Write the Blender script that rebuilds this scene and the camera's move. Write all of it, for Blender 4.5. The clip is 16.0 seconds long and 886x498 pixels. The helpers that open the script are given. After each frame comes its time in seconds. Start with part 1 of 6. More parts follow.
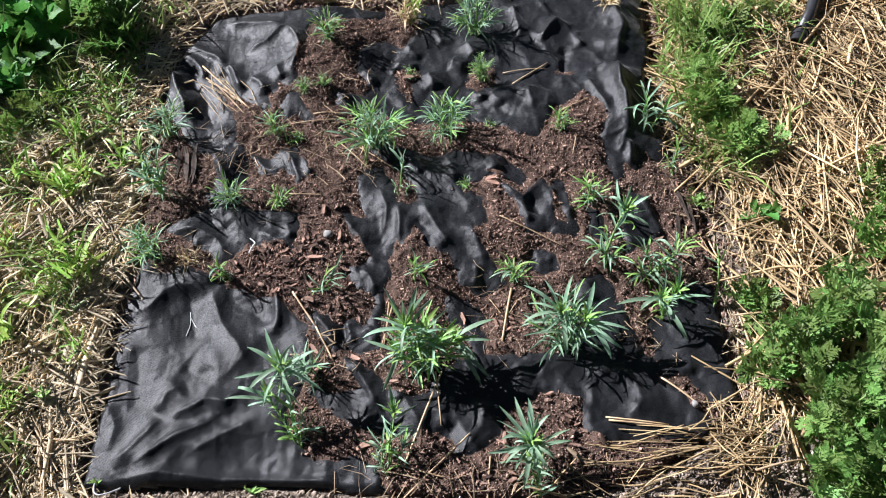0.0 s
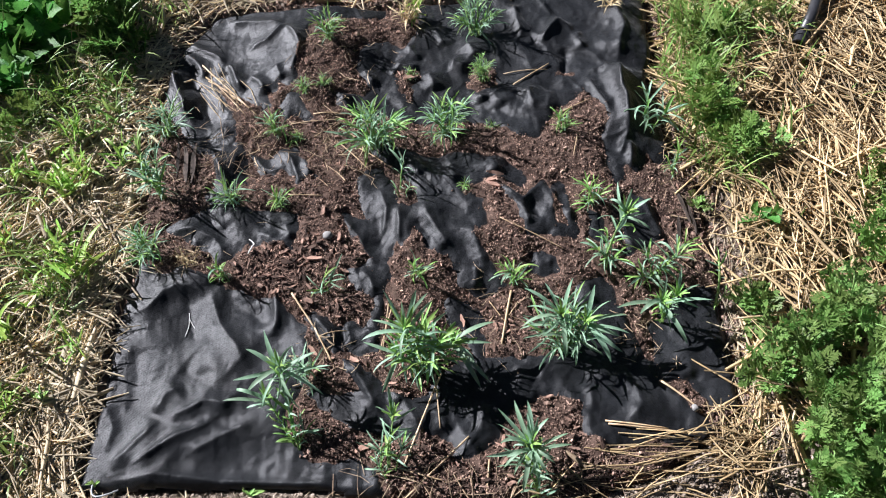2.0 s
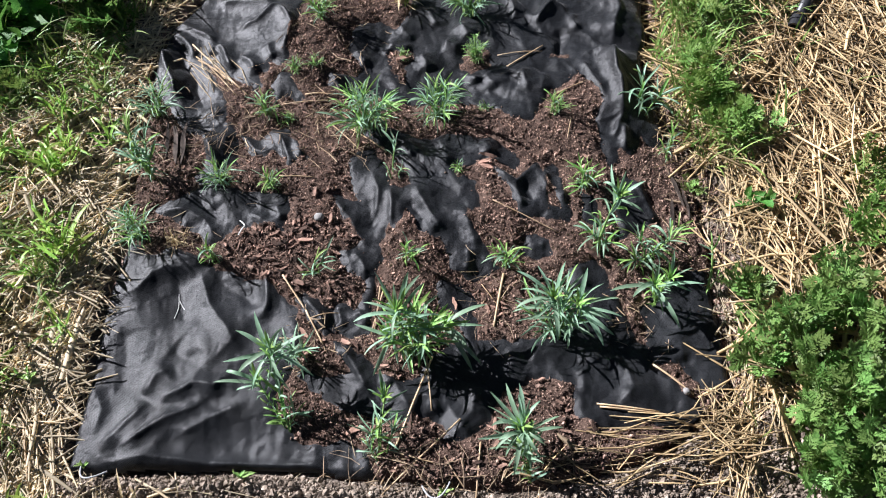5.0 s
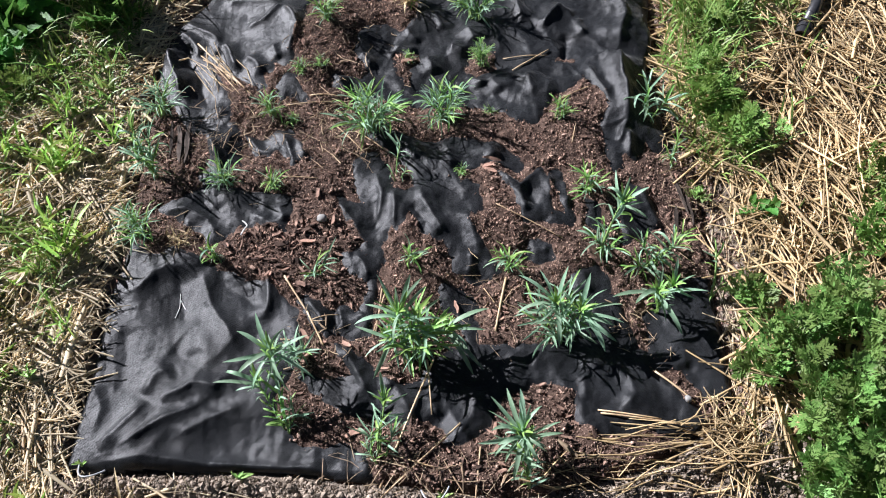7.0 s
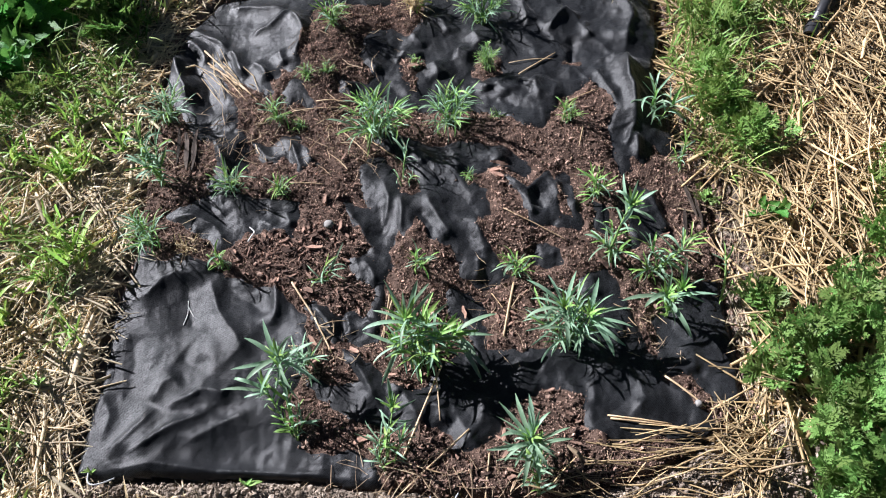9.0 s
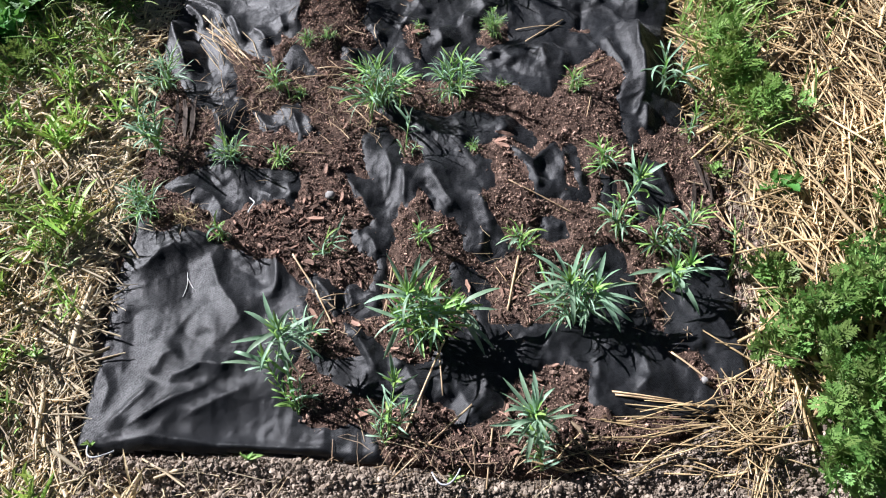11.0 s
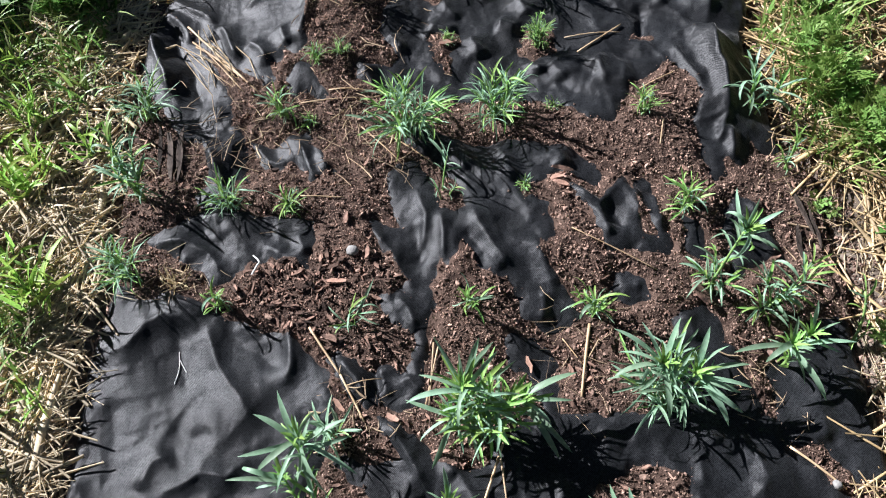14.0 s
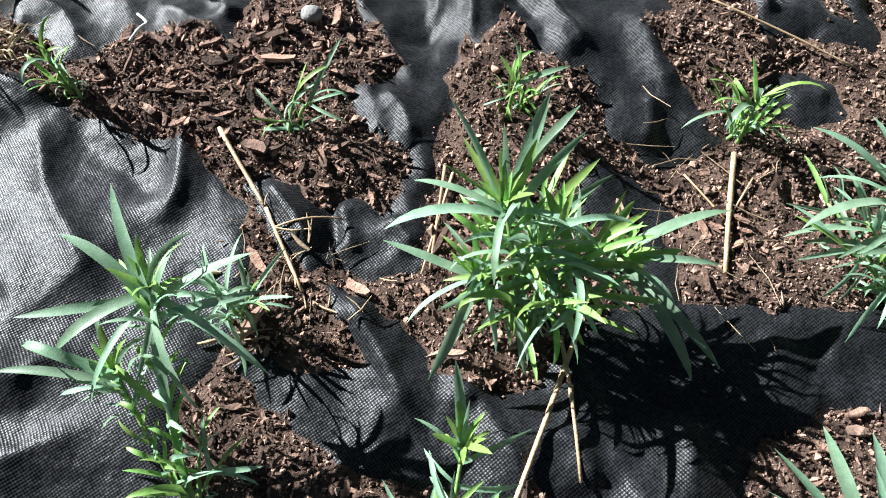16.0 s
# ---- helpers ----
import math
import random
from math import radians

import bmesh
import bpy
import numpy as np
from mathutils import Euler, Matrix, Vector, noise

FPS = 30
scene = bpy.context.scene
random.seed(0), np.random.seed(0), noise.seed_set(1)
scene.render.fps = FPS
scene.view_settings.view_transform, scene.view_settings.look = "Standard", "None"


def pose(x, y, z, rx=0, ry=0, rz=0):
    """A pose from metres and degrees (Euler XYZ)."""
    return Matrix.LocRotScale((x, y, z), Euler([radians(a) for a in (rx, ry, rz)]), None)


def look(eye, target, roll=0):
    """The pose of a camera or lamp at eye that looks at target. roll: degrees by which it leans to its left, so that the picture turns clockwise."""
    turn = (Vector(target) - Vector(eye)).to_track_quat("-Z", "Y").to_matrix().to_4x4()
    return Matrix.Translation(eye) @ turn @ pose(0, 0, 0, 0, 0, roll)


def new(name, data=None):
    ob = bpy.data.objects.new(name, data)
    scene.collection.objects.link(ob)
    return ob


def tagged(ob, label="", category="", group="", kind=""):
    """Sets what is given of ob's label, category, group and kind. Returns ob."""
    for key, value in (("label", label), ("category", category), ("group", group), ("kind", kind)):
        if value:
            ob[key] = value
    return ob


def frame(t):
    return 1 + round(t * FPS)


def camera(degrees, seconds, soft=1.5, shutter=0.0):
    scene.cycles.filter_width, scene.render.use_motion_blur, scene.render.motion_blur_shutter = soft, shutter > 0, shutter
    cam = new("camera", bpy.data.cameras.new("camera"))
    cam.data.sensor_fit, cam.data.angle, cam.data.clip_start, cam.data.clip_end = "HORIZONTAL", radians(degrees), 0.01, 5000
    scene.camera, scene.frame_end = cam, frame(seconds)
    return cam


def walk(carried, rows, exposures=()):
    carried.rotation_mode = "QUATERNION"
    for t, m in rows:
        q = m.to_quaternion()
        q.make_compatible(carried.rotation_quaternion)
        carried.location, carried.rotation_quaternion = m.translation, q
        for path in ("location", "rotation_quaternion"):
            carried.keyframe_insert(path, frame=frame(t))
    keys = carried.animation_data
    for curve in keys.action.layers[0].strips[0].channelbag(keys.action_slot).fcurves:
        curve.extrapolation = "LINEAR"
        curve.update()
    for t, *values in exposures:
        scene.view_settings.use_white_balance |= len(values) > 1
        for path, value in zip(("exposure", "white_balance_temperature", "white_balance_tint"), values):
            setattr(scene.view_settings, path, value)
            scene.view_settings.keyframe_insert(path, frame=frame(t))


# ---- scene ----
cam = camera(61.6, 16.0, soft=1.1)
PATH = [
    (0, (0.127, -0.754, 1.098), (-0.02, 0.326, -0.579), -5.4),
    (0.5, (0.133, -0.758, 1.098), (-0.018, 0.325, -0.577), -5.4),
    (1, (0.137, -0.755, 1.097), (-0.015, 0.329, -0.576), -5.5),
    (1.5, (0.135, -0.747, 1.096), (-0.014, 0.326, -0.586), -5.4),
    (2, (0.127, -0.746, 1.098), (-0.02, 0.329, -0.582), -5.2),
    (2.5, (0.124, -0.744, 1.095), (-0.026, 0.332, -0.584), -5.1),
    (3, (0.125, -0.747, 1.096), (-0.025, 0.314, -0.593), -5.2),
    (3.5, (0.128, -0.753, 1.094), (-0.021, 0.3, -0.6), -5.3),
    (4, (0.126, -0.751, 1.092), (-0.007, 0.298, -0.605), -4.7),
    (6.5, (0.126, -0.744, 1.085), (-0.002, 0.297, -0.618), -3.5),
    (7, (0.126, -0.744, 1.085), (-0.006, 0.306, -0.612), -3.5),
    (7.5, (0.124, -0.741, 1.086), (-0.015, 0.314, -0.608), -3.8),
    (8, (0.126, -0.739, 1.086), (-0.02, 0.321, -0.603), -4.3),
    (8.5, (0.129, -0.74, 1.086), (-0.023, 0.324, -0.601), -4.7),
    (9, (0.128, -0.739, 1.083), (-0.028, 0.317, -0.609), -5.0),
    (11.5, (0.124, -0.711, 1.052), (-0.036, 0.231, -0.705), -5.5),
    (12, (0.126, -0.695, 1.024), (-0.039, 0.195, -0.76), -6.0),
    (12.5, (0.131, -0.671, 0.993), (-0.023, 0.19, -0.805), -5.1),
    (13, (0.085, -0.635, 1.005), (-0.034, 0.256, -0.781), -2.5),
    (13.5, (0.019, -0.581, 0.983), (-0.082, 0.35, -0.785), -3.3),
    (14, (0.02, -0.52, 0.92), (-0.11, 0.438, -0.832), -5.4),
    (14.5, (0.044, -0.483, 0.778), (-0.084, 0.465, -0.978), -5.1),
    (15, (0.037, -0.452, 0.644), (-0.073, 0.48, -1.122), -4.6),
    (15.5, (0.024, -0.464, 0.5), (-0.118, 0.518, -1.236), -3.9),
    (16, (-0.015, -0.474, 0.435), (-0.143, 0.522, -1.295), -1.1),
]
walk(cam, [(t, look(eye, target, roll)) for t, eye, target, roll in PATH],
     exposures=[(0.0, 1.37, 6000, 15), (13.0, 1.37, 6000, 15), (14.5, 1.45, 6000, 12), (16.0, 1.70, 6030, 7)])

# ---- light ----
SUN_TO = Vector((-0.90, 0.45, 0.61)).normalized()
world = bpy.data.worlds.new("world")
scene.world = world
world.use_nodes = True
wn = world.node_tree.nodes
sky = wn.new("ShaderNodeTexSky")
sky.sky_type = "NISHITA"
sky.sun_disc = False
sky.sun_elevation = math.asin(SUN_TO.z)
sky.sun_rotation = math.atan2(SUN_TO.x, SUN_TO.y)
world.node_tree.links.new(sky.outputs["Color"], wn["Background"].inputs["Color"])
wn["Background"].inputs["Strength"].default_value = 0.012
sun_data = bpy.data.lights.new("sun", "SUN")
sun_data.energy = 5.0
sun_data.angle = radians(0.5)
sun_data.color = (1.0, 0.98, 0.96)
sun = new("sun", sun_data)
sun.matrix_world = look(SUN_TO * 20, (0, 0, 0))


# ---- materials ----
def mat(name, dark, light, size=60.0, rough=0.8, bump=0.3, grain=400.0, spec=0.3, vary="", amount=0.35,
        thin=0.0, hue=0.0):
    """Two-scale coloured surface. vary: 'object' or 'island' for a shift of brightness from piece to piece."""
    m = bpy.data.materials.new(name)
    m.use_nodes = True
    nt = m.node_tree
    n, link = nt.nodes, nt.links.new
    bsdf = n["Principled BSDF"]
    co = n.new("ShaderNodeTexCoord")
    big = n.new("ShaderNodeTexNoise")
    big.inputs["Scale"].default_value = size
    big.inputs["Detail"].default_value = 4
    link(co.outputs["Object"], big.inputs["Vector"])
    ramp = n.new("ShaderNodeValToRGB")
    ramp.color_ramp.elements[0].position, ramp.color_ramp.elements[1].position = 0.33, 0.67
    ramp.color_ramp.elements[0].color = (*dark, 1)
    ramp.color_ramp.elements[1].color = (*light, 1)
    link(big.outputs["Fac"], ramp.inputs["Fac"])
    fine = n.new("ShaderNodeTexNoise")
    fine.inputs["Scale"].default_value = grain
    fine.inputs["Detail"].default_value = 3
    link(co.outputs["Object"], fine.inputs["Vector"])
    hsv = n.new("ShaderNodeHueSaturation")
    link(ramp.outputs["Color"], hsv.inputs["Color"])
    scale = n.new("ShaderNodeMath")
    scale.operation = "MULTIPLY_ADD"
    link(fine.outputs["Fac"], scale.inputs[0])
    scale.inputs[1].default_value, scale.inputs[2].default_value = 0.5, 0.75
    value = scale.outputs[0]
    if vary:
        if vary == "object":
            src = n.new("ShaderNodeObjectInfo").outputs["Random"]
        else:
            src = n.new("ShaderNodeNewGeometry").outputs["Random Per Island"]
        piece = n.new("ShaderNodeMath")
        piece.operation = "MULTIPLY_ADD"
        link(src, piece.inputs[0])
        piece.inputs[1].default_value, piece.inputs[2].default_value = 2 * amount, 1 - amount
        both = n.new("ShaderNodeMath")
        both.operation = "MULTIPLY"
        link(piece.outputs[0], both.inputs[0])
        link(value, both.inputs[1])
        value = both.outputs[0]
        if hue:
            shift = n.new("ShaderNodeMath")
            shift.operation = "MULTIPLY_ADD"
            link(src, shift.inputs[0])
            shift.inputs[1].default_value, shift.inputs[2].default_value = hue, 0.5 - hue / 2
            link(shift.outputs[0], hsv.inputs["Hue"])
    link(value, hsv.inputs["Value"])
    link(hsv.outputs["Color"], bsdf.inputs["Base Color"])
    bsdf.inputs["Roughness"].default_value = rough
    bsdf.inputs["Specular IOR Level"].default_value = spec
    if bump:
        b = n.new("ShaderNodeBump")
        b.inputs["Strength"].default_value = bump
        b.inputs["Distance"].default_value = 0.002
        link(fine.outputs["Fac"], b.inputs["Height"])
        link(b.outputs["Normal"], bsdf.inputs["Normal"])
    if thin:
        tr = n.new("ShaderNodeBsdfTranslucent")
        link(hsv.outputs["Color"], tr.inputs["Color"])
        mix = n.new("ShaderNodeMixShader")
        mix.inputs["Fac"].default_value = thin
        link(bsdf.outputs[0], mix.inputs[1])
        link(tr.outputs[0], mix.inputs[2])
        link(mix.outputs[0], n["Material Output"].inputs["Surface"])
    return m


def fabric_material():
    """Woven black plastic ground cover: a plain weave of tapes, dusty in places."""
    m = mat("woven_black_plastic", (0.0080, 0.0085, 0.0093), (0.0160, 0.0170, 0.0186), 12.0, 0.4, 0, 900.0, 0.20)
    nt = m.node_tree
    n, link = nt.nodes, nt.links.new
    bsdf = n["Principled BSDF"]
    co = n.new("ShaderNodeTexCoord")
    turn = n.new("ShaderNodeMapping")
    turn.inputs["Rotation"].default_value = (0, 0, radians(4))
    link(co.outputs["Object"], turn.inputs["Vector"])
    sep = n.new("ShaderNodeSeparateXYZ")
    link(turn.outputs["Vector"], sep.inputs[0])
    waves = []
    for axis in ("X", "Y"):
        k = n.new("ShaderNodeMath")
        k.operation = "MULTIPLY"
        k.inputs[1].default_value = 2 * math.pi / 0.0025
        link(sep.outputs[axis], k.inputs[0])
        s = n.new("ShaderNodeMath")
        s.operation = "SINE"
        link(k.outputs[0], s.inputs[0])
        waves.append(s)
    cross = n.new("ShaderNodeMath")
    cross.operation = "MULTIPLY"
    link(waves[0].outputs[0], cross.inputs[0])
    link(waves[1].outputs[0], cross.inputs[1])
    b = n.new("ShaderNodeBump")
    b.inputs["Strength"].default_value = 0.5
    b.inputs["Distance"].default_value = 0.00022
    # tapes of uneven height
    grit = n.new("ShaderNodeTexNoise")
    grit.inputs["Scale"].default_value, grit.inputs["Detail"].default_value = 420.0, 2
    link(co.outputs["Object"], grit.inputs["Vector"])
    uneven = n.new("ShaderNodeMath")
    uneven.operation = "MULTIPLY_ADD"
    link(grit.outputs["Fac"], uneven.inputs[0])
    uneven.inputs[1].default_value = 1.2
    link(cross.outputs[0], uneven.inputs[2])
    crinkle = n.new("ShaderNodeTexNoise")
    crinkle.inputs["Scale"].default_value, crinkle.inputs["Detail"].default_value = 95.0, 5
    link(co.outputs["Object"], crinkle.inputs["Vector"])
    creased = n.new("ShaderNodeMath")
    creased.operation = "MULTIPLY_ADD"
    link(crinkle.outputs["Fac"], creased.inputs[0])
    creased.inputs[1].default_value = 11.0
    link(uneven.outputs[0], creased.inputs[2])
    link(creased.outputs[0], b.inputs["Height"])
    link(b.outputs["Normal"], bsdf.inputs["Normal"])
    tone = n.new("ShaderNodeMapRange")
    tone.inputs["From Min"].default_value, tone.inputs["From Max"].default_value = -0.7, 0.7
    tone.inputs["To Min"].default_value, tone.inputs["To Max"].default_value = 0.38, 1.62
    shade = n.new("ShaderNodeMath")
    shade.operation = "MULTIPLY_ADD"
    link(grit.outputs["Fac"], shade.inputs[0])
    shade.inputs[1].default_value = 3.2
    link(cross.outputs[0], shade.inputs[2])
    lower = n.new("ShaderNodeMath")
    lower.operation = "SUBTRACT"
    link(shade.outputs[0], lower.inputs[0])
    lower.inputs[1].default_value = 1.6
    link(lower.outputs[0], tone.inputs["Value"])
    tapes = n.new("ShaderNodeMix")
    tapes.data_type, tapes.blend_type = "RGBA", "MULTIPLY"
    tapes.inputs["Factor"].default_value = 1.0
    link(bsdf.inputs["Base Color"].links[0].from_socket, tapes.inputs["A"])
    link(tone.outputs["Result"], tapes.inputs["B"])
    link(tapes.outputs["Result"], bsdf.inputs["Base Color"])
    # worn patches: some of the tapes are rubbed dull, others still shine
    worn = n.new("ShaderNodeTexNoise")
    worn.inputs["Scale"].default_value, worn.inputs["Detail"].default_value = 38.0, 5
    link(co.outputs["Object"], worn.inputs["Vector"])
    gloss = n.new("ShaderNodeMapRange")
    gloss.inputs["From Min"].default_value, gloss.inputs["From Max"].default_value = 0.3, 0.7
    gloss.inputs["To Min"].default_value, gloss.inputs["To Max"].default_value = 0.40, 0.47
    link(worn.outputs["Fac"], gloss.inputs["Value"])
    link(gloss.outputs["Result"], bsdf.inputs["Roughness"])
    # the raised tapes catch the light, the gaps between them don't
    for name, most in (("Sheen Weight", 0.13), ("Specular IOR Level", 0.20)):
        catch = n.new("ShaderNodeMath")
        catch.operation = "MULTIPLY"
        catch.inputs[1].default_value = most
        link(tone.outputs["Result"], catch.inputs[0])
        link(catch.outputs[0], bsdf.inputs[name])
    bsdf.inputs["Sheen Roughness"].default_value = 0.26
    return m


M_FABRIC = fabric_material()
M_SOIL = mat("damp_potting_soil", (0.034, 0.021, 0.016), (0.118, 0.077, 0.058), 45, 0.9, 1.0, 500, 0.15)
M_CRUMB = mat("soil_crumb", (0.060, 0.038, 0.029), (0.390, 0.262, 0.200), 90, 0.9, 0.6, 700, 0.15, "island", 0.85)
M_BARK = mat("bark_chip", (0.048, 0.030, 0.023), (0.310, 0.190, 0.140), 60, 0.85, 0.8, 500, 0.2, "island", 0.8)
M_DARKBARK = mat("weathered_dark_bark", (0.020, 0.015, 0.012), (0.095, 0.072, 0.058), 60, 0.85, 0.9, 400, 0.2, "object", 0.4)
M_CHIP = mat("pale_wood_chip", (0.28, 0.16, 0.115), (0.40, 0.25, 0.185), 60, 0.8, 0.6, 400, 0.2, "object", 0.2)
M_EARTH = mat("dry_grey_earth", (0.085, 0.066, 0.050), (0.21, 0.170, 0.135), 30, 0.95, 1.0, 350, 0.1)
M_CLOD = mat("dry_clod", (0.150, 0.118, 0.090), (0.385, 0.315, 0.248), 50, 0.95, 0.8, 400, 0.1, "island", 0.3)
M_STRAW = mat("dry_straw", (0.31, 0.215, 0.106), (0.60, 0.448, 0.246), 25, 0.55, 0.3, 500, 0.35, "island", 0.64, 0.1)
M_OLDSTRAW = mat("weathered_straw", (0.49, 0.398, 0.256), (0.79, 0.675, 0.472), 25, 0.65, 0.3, 500, 0.3, "island", 0.45, 0.32)
M_DEAD = mat("bleached_grass", (0.36, 0.275, 0.14), (0.70, 0.57, 0.36), 14, 0.65, 0.2, 400, 0.3, "island", 0.5, 0.2)
M_BIT = mat("dull_straw_bit", (0.22, 0.15, 0.09), (0.48, 0.36, 0.23), 25, 0.65, 0.3, 500, 0.3, "island", 0.5)
M_STALK = mat("straw_stalk", (0.34, 0.23, 0.125), (0.56, 0.41, 0.25), 40, 0.5, 0.3, 500, 0.35, "object", 0.3)
M_LEAF = mat("glaucous_leaf", (0.165, 0.310, 0.178), (0.345, 0.510, 0.340), 5, 0.45, 0.10, 70, 0.36, "object", 0.30, 0.42, 0.05)
M_LIME = mat("young_leaf", (0.18, 0.34, 0.07), (0.31, 0.49, 0.14), 6, 0.45, 0.10, 70, 0.40, "object", 0.25, 0.28, 0.04)
M_STEM = mat("green_stem", (0.15, 0.27, 0.07), (0.24, 0.36, 0.12), 60, 0.5, 0.1, 400, 0.4)
M_FERN = mat("weed_leaf", (0.092, 0.178, 0.038), (0.230, 0.350, 0.096), 30, 0.5, 0.15, 400, 0.4, "object", 0.40, 0.34, 0.05)
M_FEATHER = mat("feathery_leaf", (0.115, 0.205, 0.040), (0.270, 0.395, 0.100), 30, 0.5, 0.15, 400, 0.4, "object", 0.35, 0.36, 0.05)
M_BROAD = mat("broad_leaf", (0.055, 0.165, 0.028), (0.125, 0.290, 0.060), 25, 0.5, 0.3, 200, 0.28, "object", 0.3, 0.38, 0.04)
M_GRASS = mat("grass_blade", (0.13, 0.23, 0.045), (0.30, 0.40, 0.110), 20, 0.5, 0.1, 300, 0.4, "island", 0.45, 0.3, 0.06)
M_GRASSLEAF = mat("broad_grass_blade", (0.24, 0.40, 0.06), (0.42, 0.60, 0.14), 25, 0.48, 0.12, 300, 0.4, "object", 0.3, 0.35, 0.05)
M_RUBBER = mat("black_pipe_plastic", (0.012, 0.012, 0.014), (0.03, 0.03, 0.033), 40, 0.38, 0.2, 300, 0.5)
M_PEBBLE = mat("pale_pebble", (0.19, 0.18, 0.17), (0.33, 0.32, 0.30), 60, 0.8, 0.5, 300, 0.3)
M_WIRE = mat("grey_wire", (0.28, 0.29, 0.30), (0.45, 0.46, 0.47), 60, 0.45, 0.2, 300, 0.5)
M_THREAD = mat("white_thread", (0.6, 0.6, 0.57), (0.75, 0.75, 0.72), 60, 0.7, 0.1, 300, 0.3)


# ---- shape helpers ----
def grid_noise(x, y, seed=0):
    """Smooth value noise, about -1 to 1, one cell per unit."""
    x, y = np.asarray(x, float), np.asarray(y, float)
    xi, yi = np.floor(x), np.floor(y)
    u, v = x - xi, y - yi
    u, v = u * u * u * (u * (u * 6 - 15) + 10), v * v * v * (v * (v * 6 - 15) + 10)

    def rnd(i, j):
        a = np.sin(i * 127.1 + j * 311.7 + seed * 74.7) * 43758.5453
        return 2 * (a - np.floor(a)) - 1
    top = rnd(xi, yi) * (1 - u) + rnd(xi + 1, yi) * u
    low = rnd(xi, yi + 1) * (1 - u) + rnd(xi + 1, yi + 1) * u
    return top * (1 - v) + low * v


def lumps(x, y, seed=0):
    """Rounded cells: 1 in the middle of a lump, 0 between lumps, one lump per unit."""
    x, y = np.asarray(x, float), np.asarray(y, float)
    xi, yi = np.floor(x), np.floor(y)
    best = np.full(x.shape, 9.0)
    for di in (-1, 0, 1):
        for dj in (-1, 0, 1):
            i, j = xi + di, yi + dj
            a = np.sin(i * 127.1 + j * 311.7 + seed * 74.7) * 43758.5453
            b = np.sin(i * 269.5 + j * 183.3 + seed * 31.3) * 24634.6345
            d = (i + a - np.floor(a) - x) ** 2 + (j + b - np.floor(b) - y) ** 2
            best = np.minimum(best, d)
    return np.sqrt(np.clip(1 - best * 1.4, 0, 1))


def ease(v):
    v = np.clip(v, 0, 1)
    return v * v * (3 - 2 * v)


def to_segment(x, y, x0, y0, x1, y1):
    dx, dy = x1 - x0, y1 - y0
    s = np.clip(((x - x0) * dx + (y - y0) * dy) / (dx * dx + dy * dy + 1e-9), 0, 1)
    return np.hypot(x - x0 - s * dx, y - y0 - s * dy), s


def raw_mesh(name, verts, faces, material, smooth=True):
    me = bpy.data.meshes.new(name)
    me.from_pydata([tuple(v) for v in verts], [], faces)
    me.materials.append(material)
    me.polygons.foreach_set("use_smooth", [smooth] * len(me.polygons))
    me.update()
    return me


def from_arrays(name, verts, faces, material, smooth=True):
    """A mesh from an array of corners and an array of faces, all with as many sides."""
    verts, faces = np.asarray(verts, np.float32), np.asarray(faces, np.int32)
    sides = faces.shape[1]
    me = bpy.data.meshes.new(name)
    me.vertices.add(len(verts))
    me.vertices.foreach_set("co", verts.ravel())
    me.loops.add(faces.size)
    me.loops.foreach_set("vertex_index", faces.ravel())
    me.polygons.add(len(faces))
    me.polygons.foreach_set("loop_start", np.arange(len(faces), dtype=np.int32) * sides)
    me.polygons.foreach_set("use_smooth", [smooth] * len(faces))
    me.materials.append(material)
    me.update(calc_edges=True)
    me.validate()
    return me


def part(name, me, parent, matrix=None, label=""):
    ob = new(name, me)
    ob.parent = parent
    if matrix is not None:
        ob.matrix_local = matrix
    return tagged(ob, label) if label else ob


def tube(points, radii, sides=6):
    """Corners and faces of a round tube along points, closed at both ends."""
    pts = [Vector(p) for p in points]
    verts, faces = [], []
    for i, p in enumerate(pts):
        d = (pts[min(i + 1, len(pts) - 1)] - pts[max(i - 1, 0)]).normalized()
        a = d.orthogonal().normalized() if i == 0 else (a - d * a.dot(d)).normalized()
        b = d.cross(a)
        for k in range(sides):
            w = 2 * math.pi * k / sides
            verts.append(p + (a * math.cos(w) + b * math.sin(w)) * radii[i])
    for i in range(len(pts) - 1):
        for k in range(sides):
            k2 = (k + 1) % sides
            faces.append((i * sides + k, i * sides + k2, (i + 1) * sides + k2, (i + 1) * sides + k))
    faces.append(tuple(reversed(range(sides))))
    faces.append(tuple((len(pts) - 1) * sides + k for k in range(sides)))
    return verts, faces


# ---- the lie of the land ----
def left_edge(y):
    return np.interp(y, [-0.52, -0.48, -0.41, -0.17, -0.09, 0.35, 0.46, 0.58], [-0.49, -0.489, -0.495, -0.522, -0.515, -0.580, -0.575, -0.50])


def right_edge(y):
    return np.interp(y, [-0.5, -0.31, -0.16, 0.0, 0.11, 0.178, 0.354, 0.564], [0.47, 0.503, 0.498, 0.490, 0.488, 0.447, 0.420, 0.431])


def near_edge(x):
    return np.interp(x, [-0.49, -0.26, 0.0, 0.2, 0.36, 0.44, 0.505], [-0.486, -0.472, -0.474, -0.474, -0.43, -0.375, -0.315])


def far_edge(x):
    return np.interp(x, [-0.56, -0.50, -0.2, 0.1, 0.44], [0.53, 0.560, 0.585, 0.63, 0.66])


def inside(x, y):
    """How far a spot lies inside the sheet's outline; negative outside."""
    d = np.minimum(np.minimum(x - left_edge(y), right_edge(y) - x), np.minimum(y - near_edge(x), far_edge(x) - y))
    return d + 0.006 * grid_noise(x * 14, y * 14, 3)


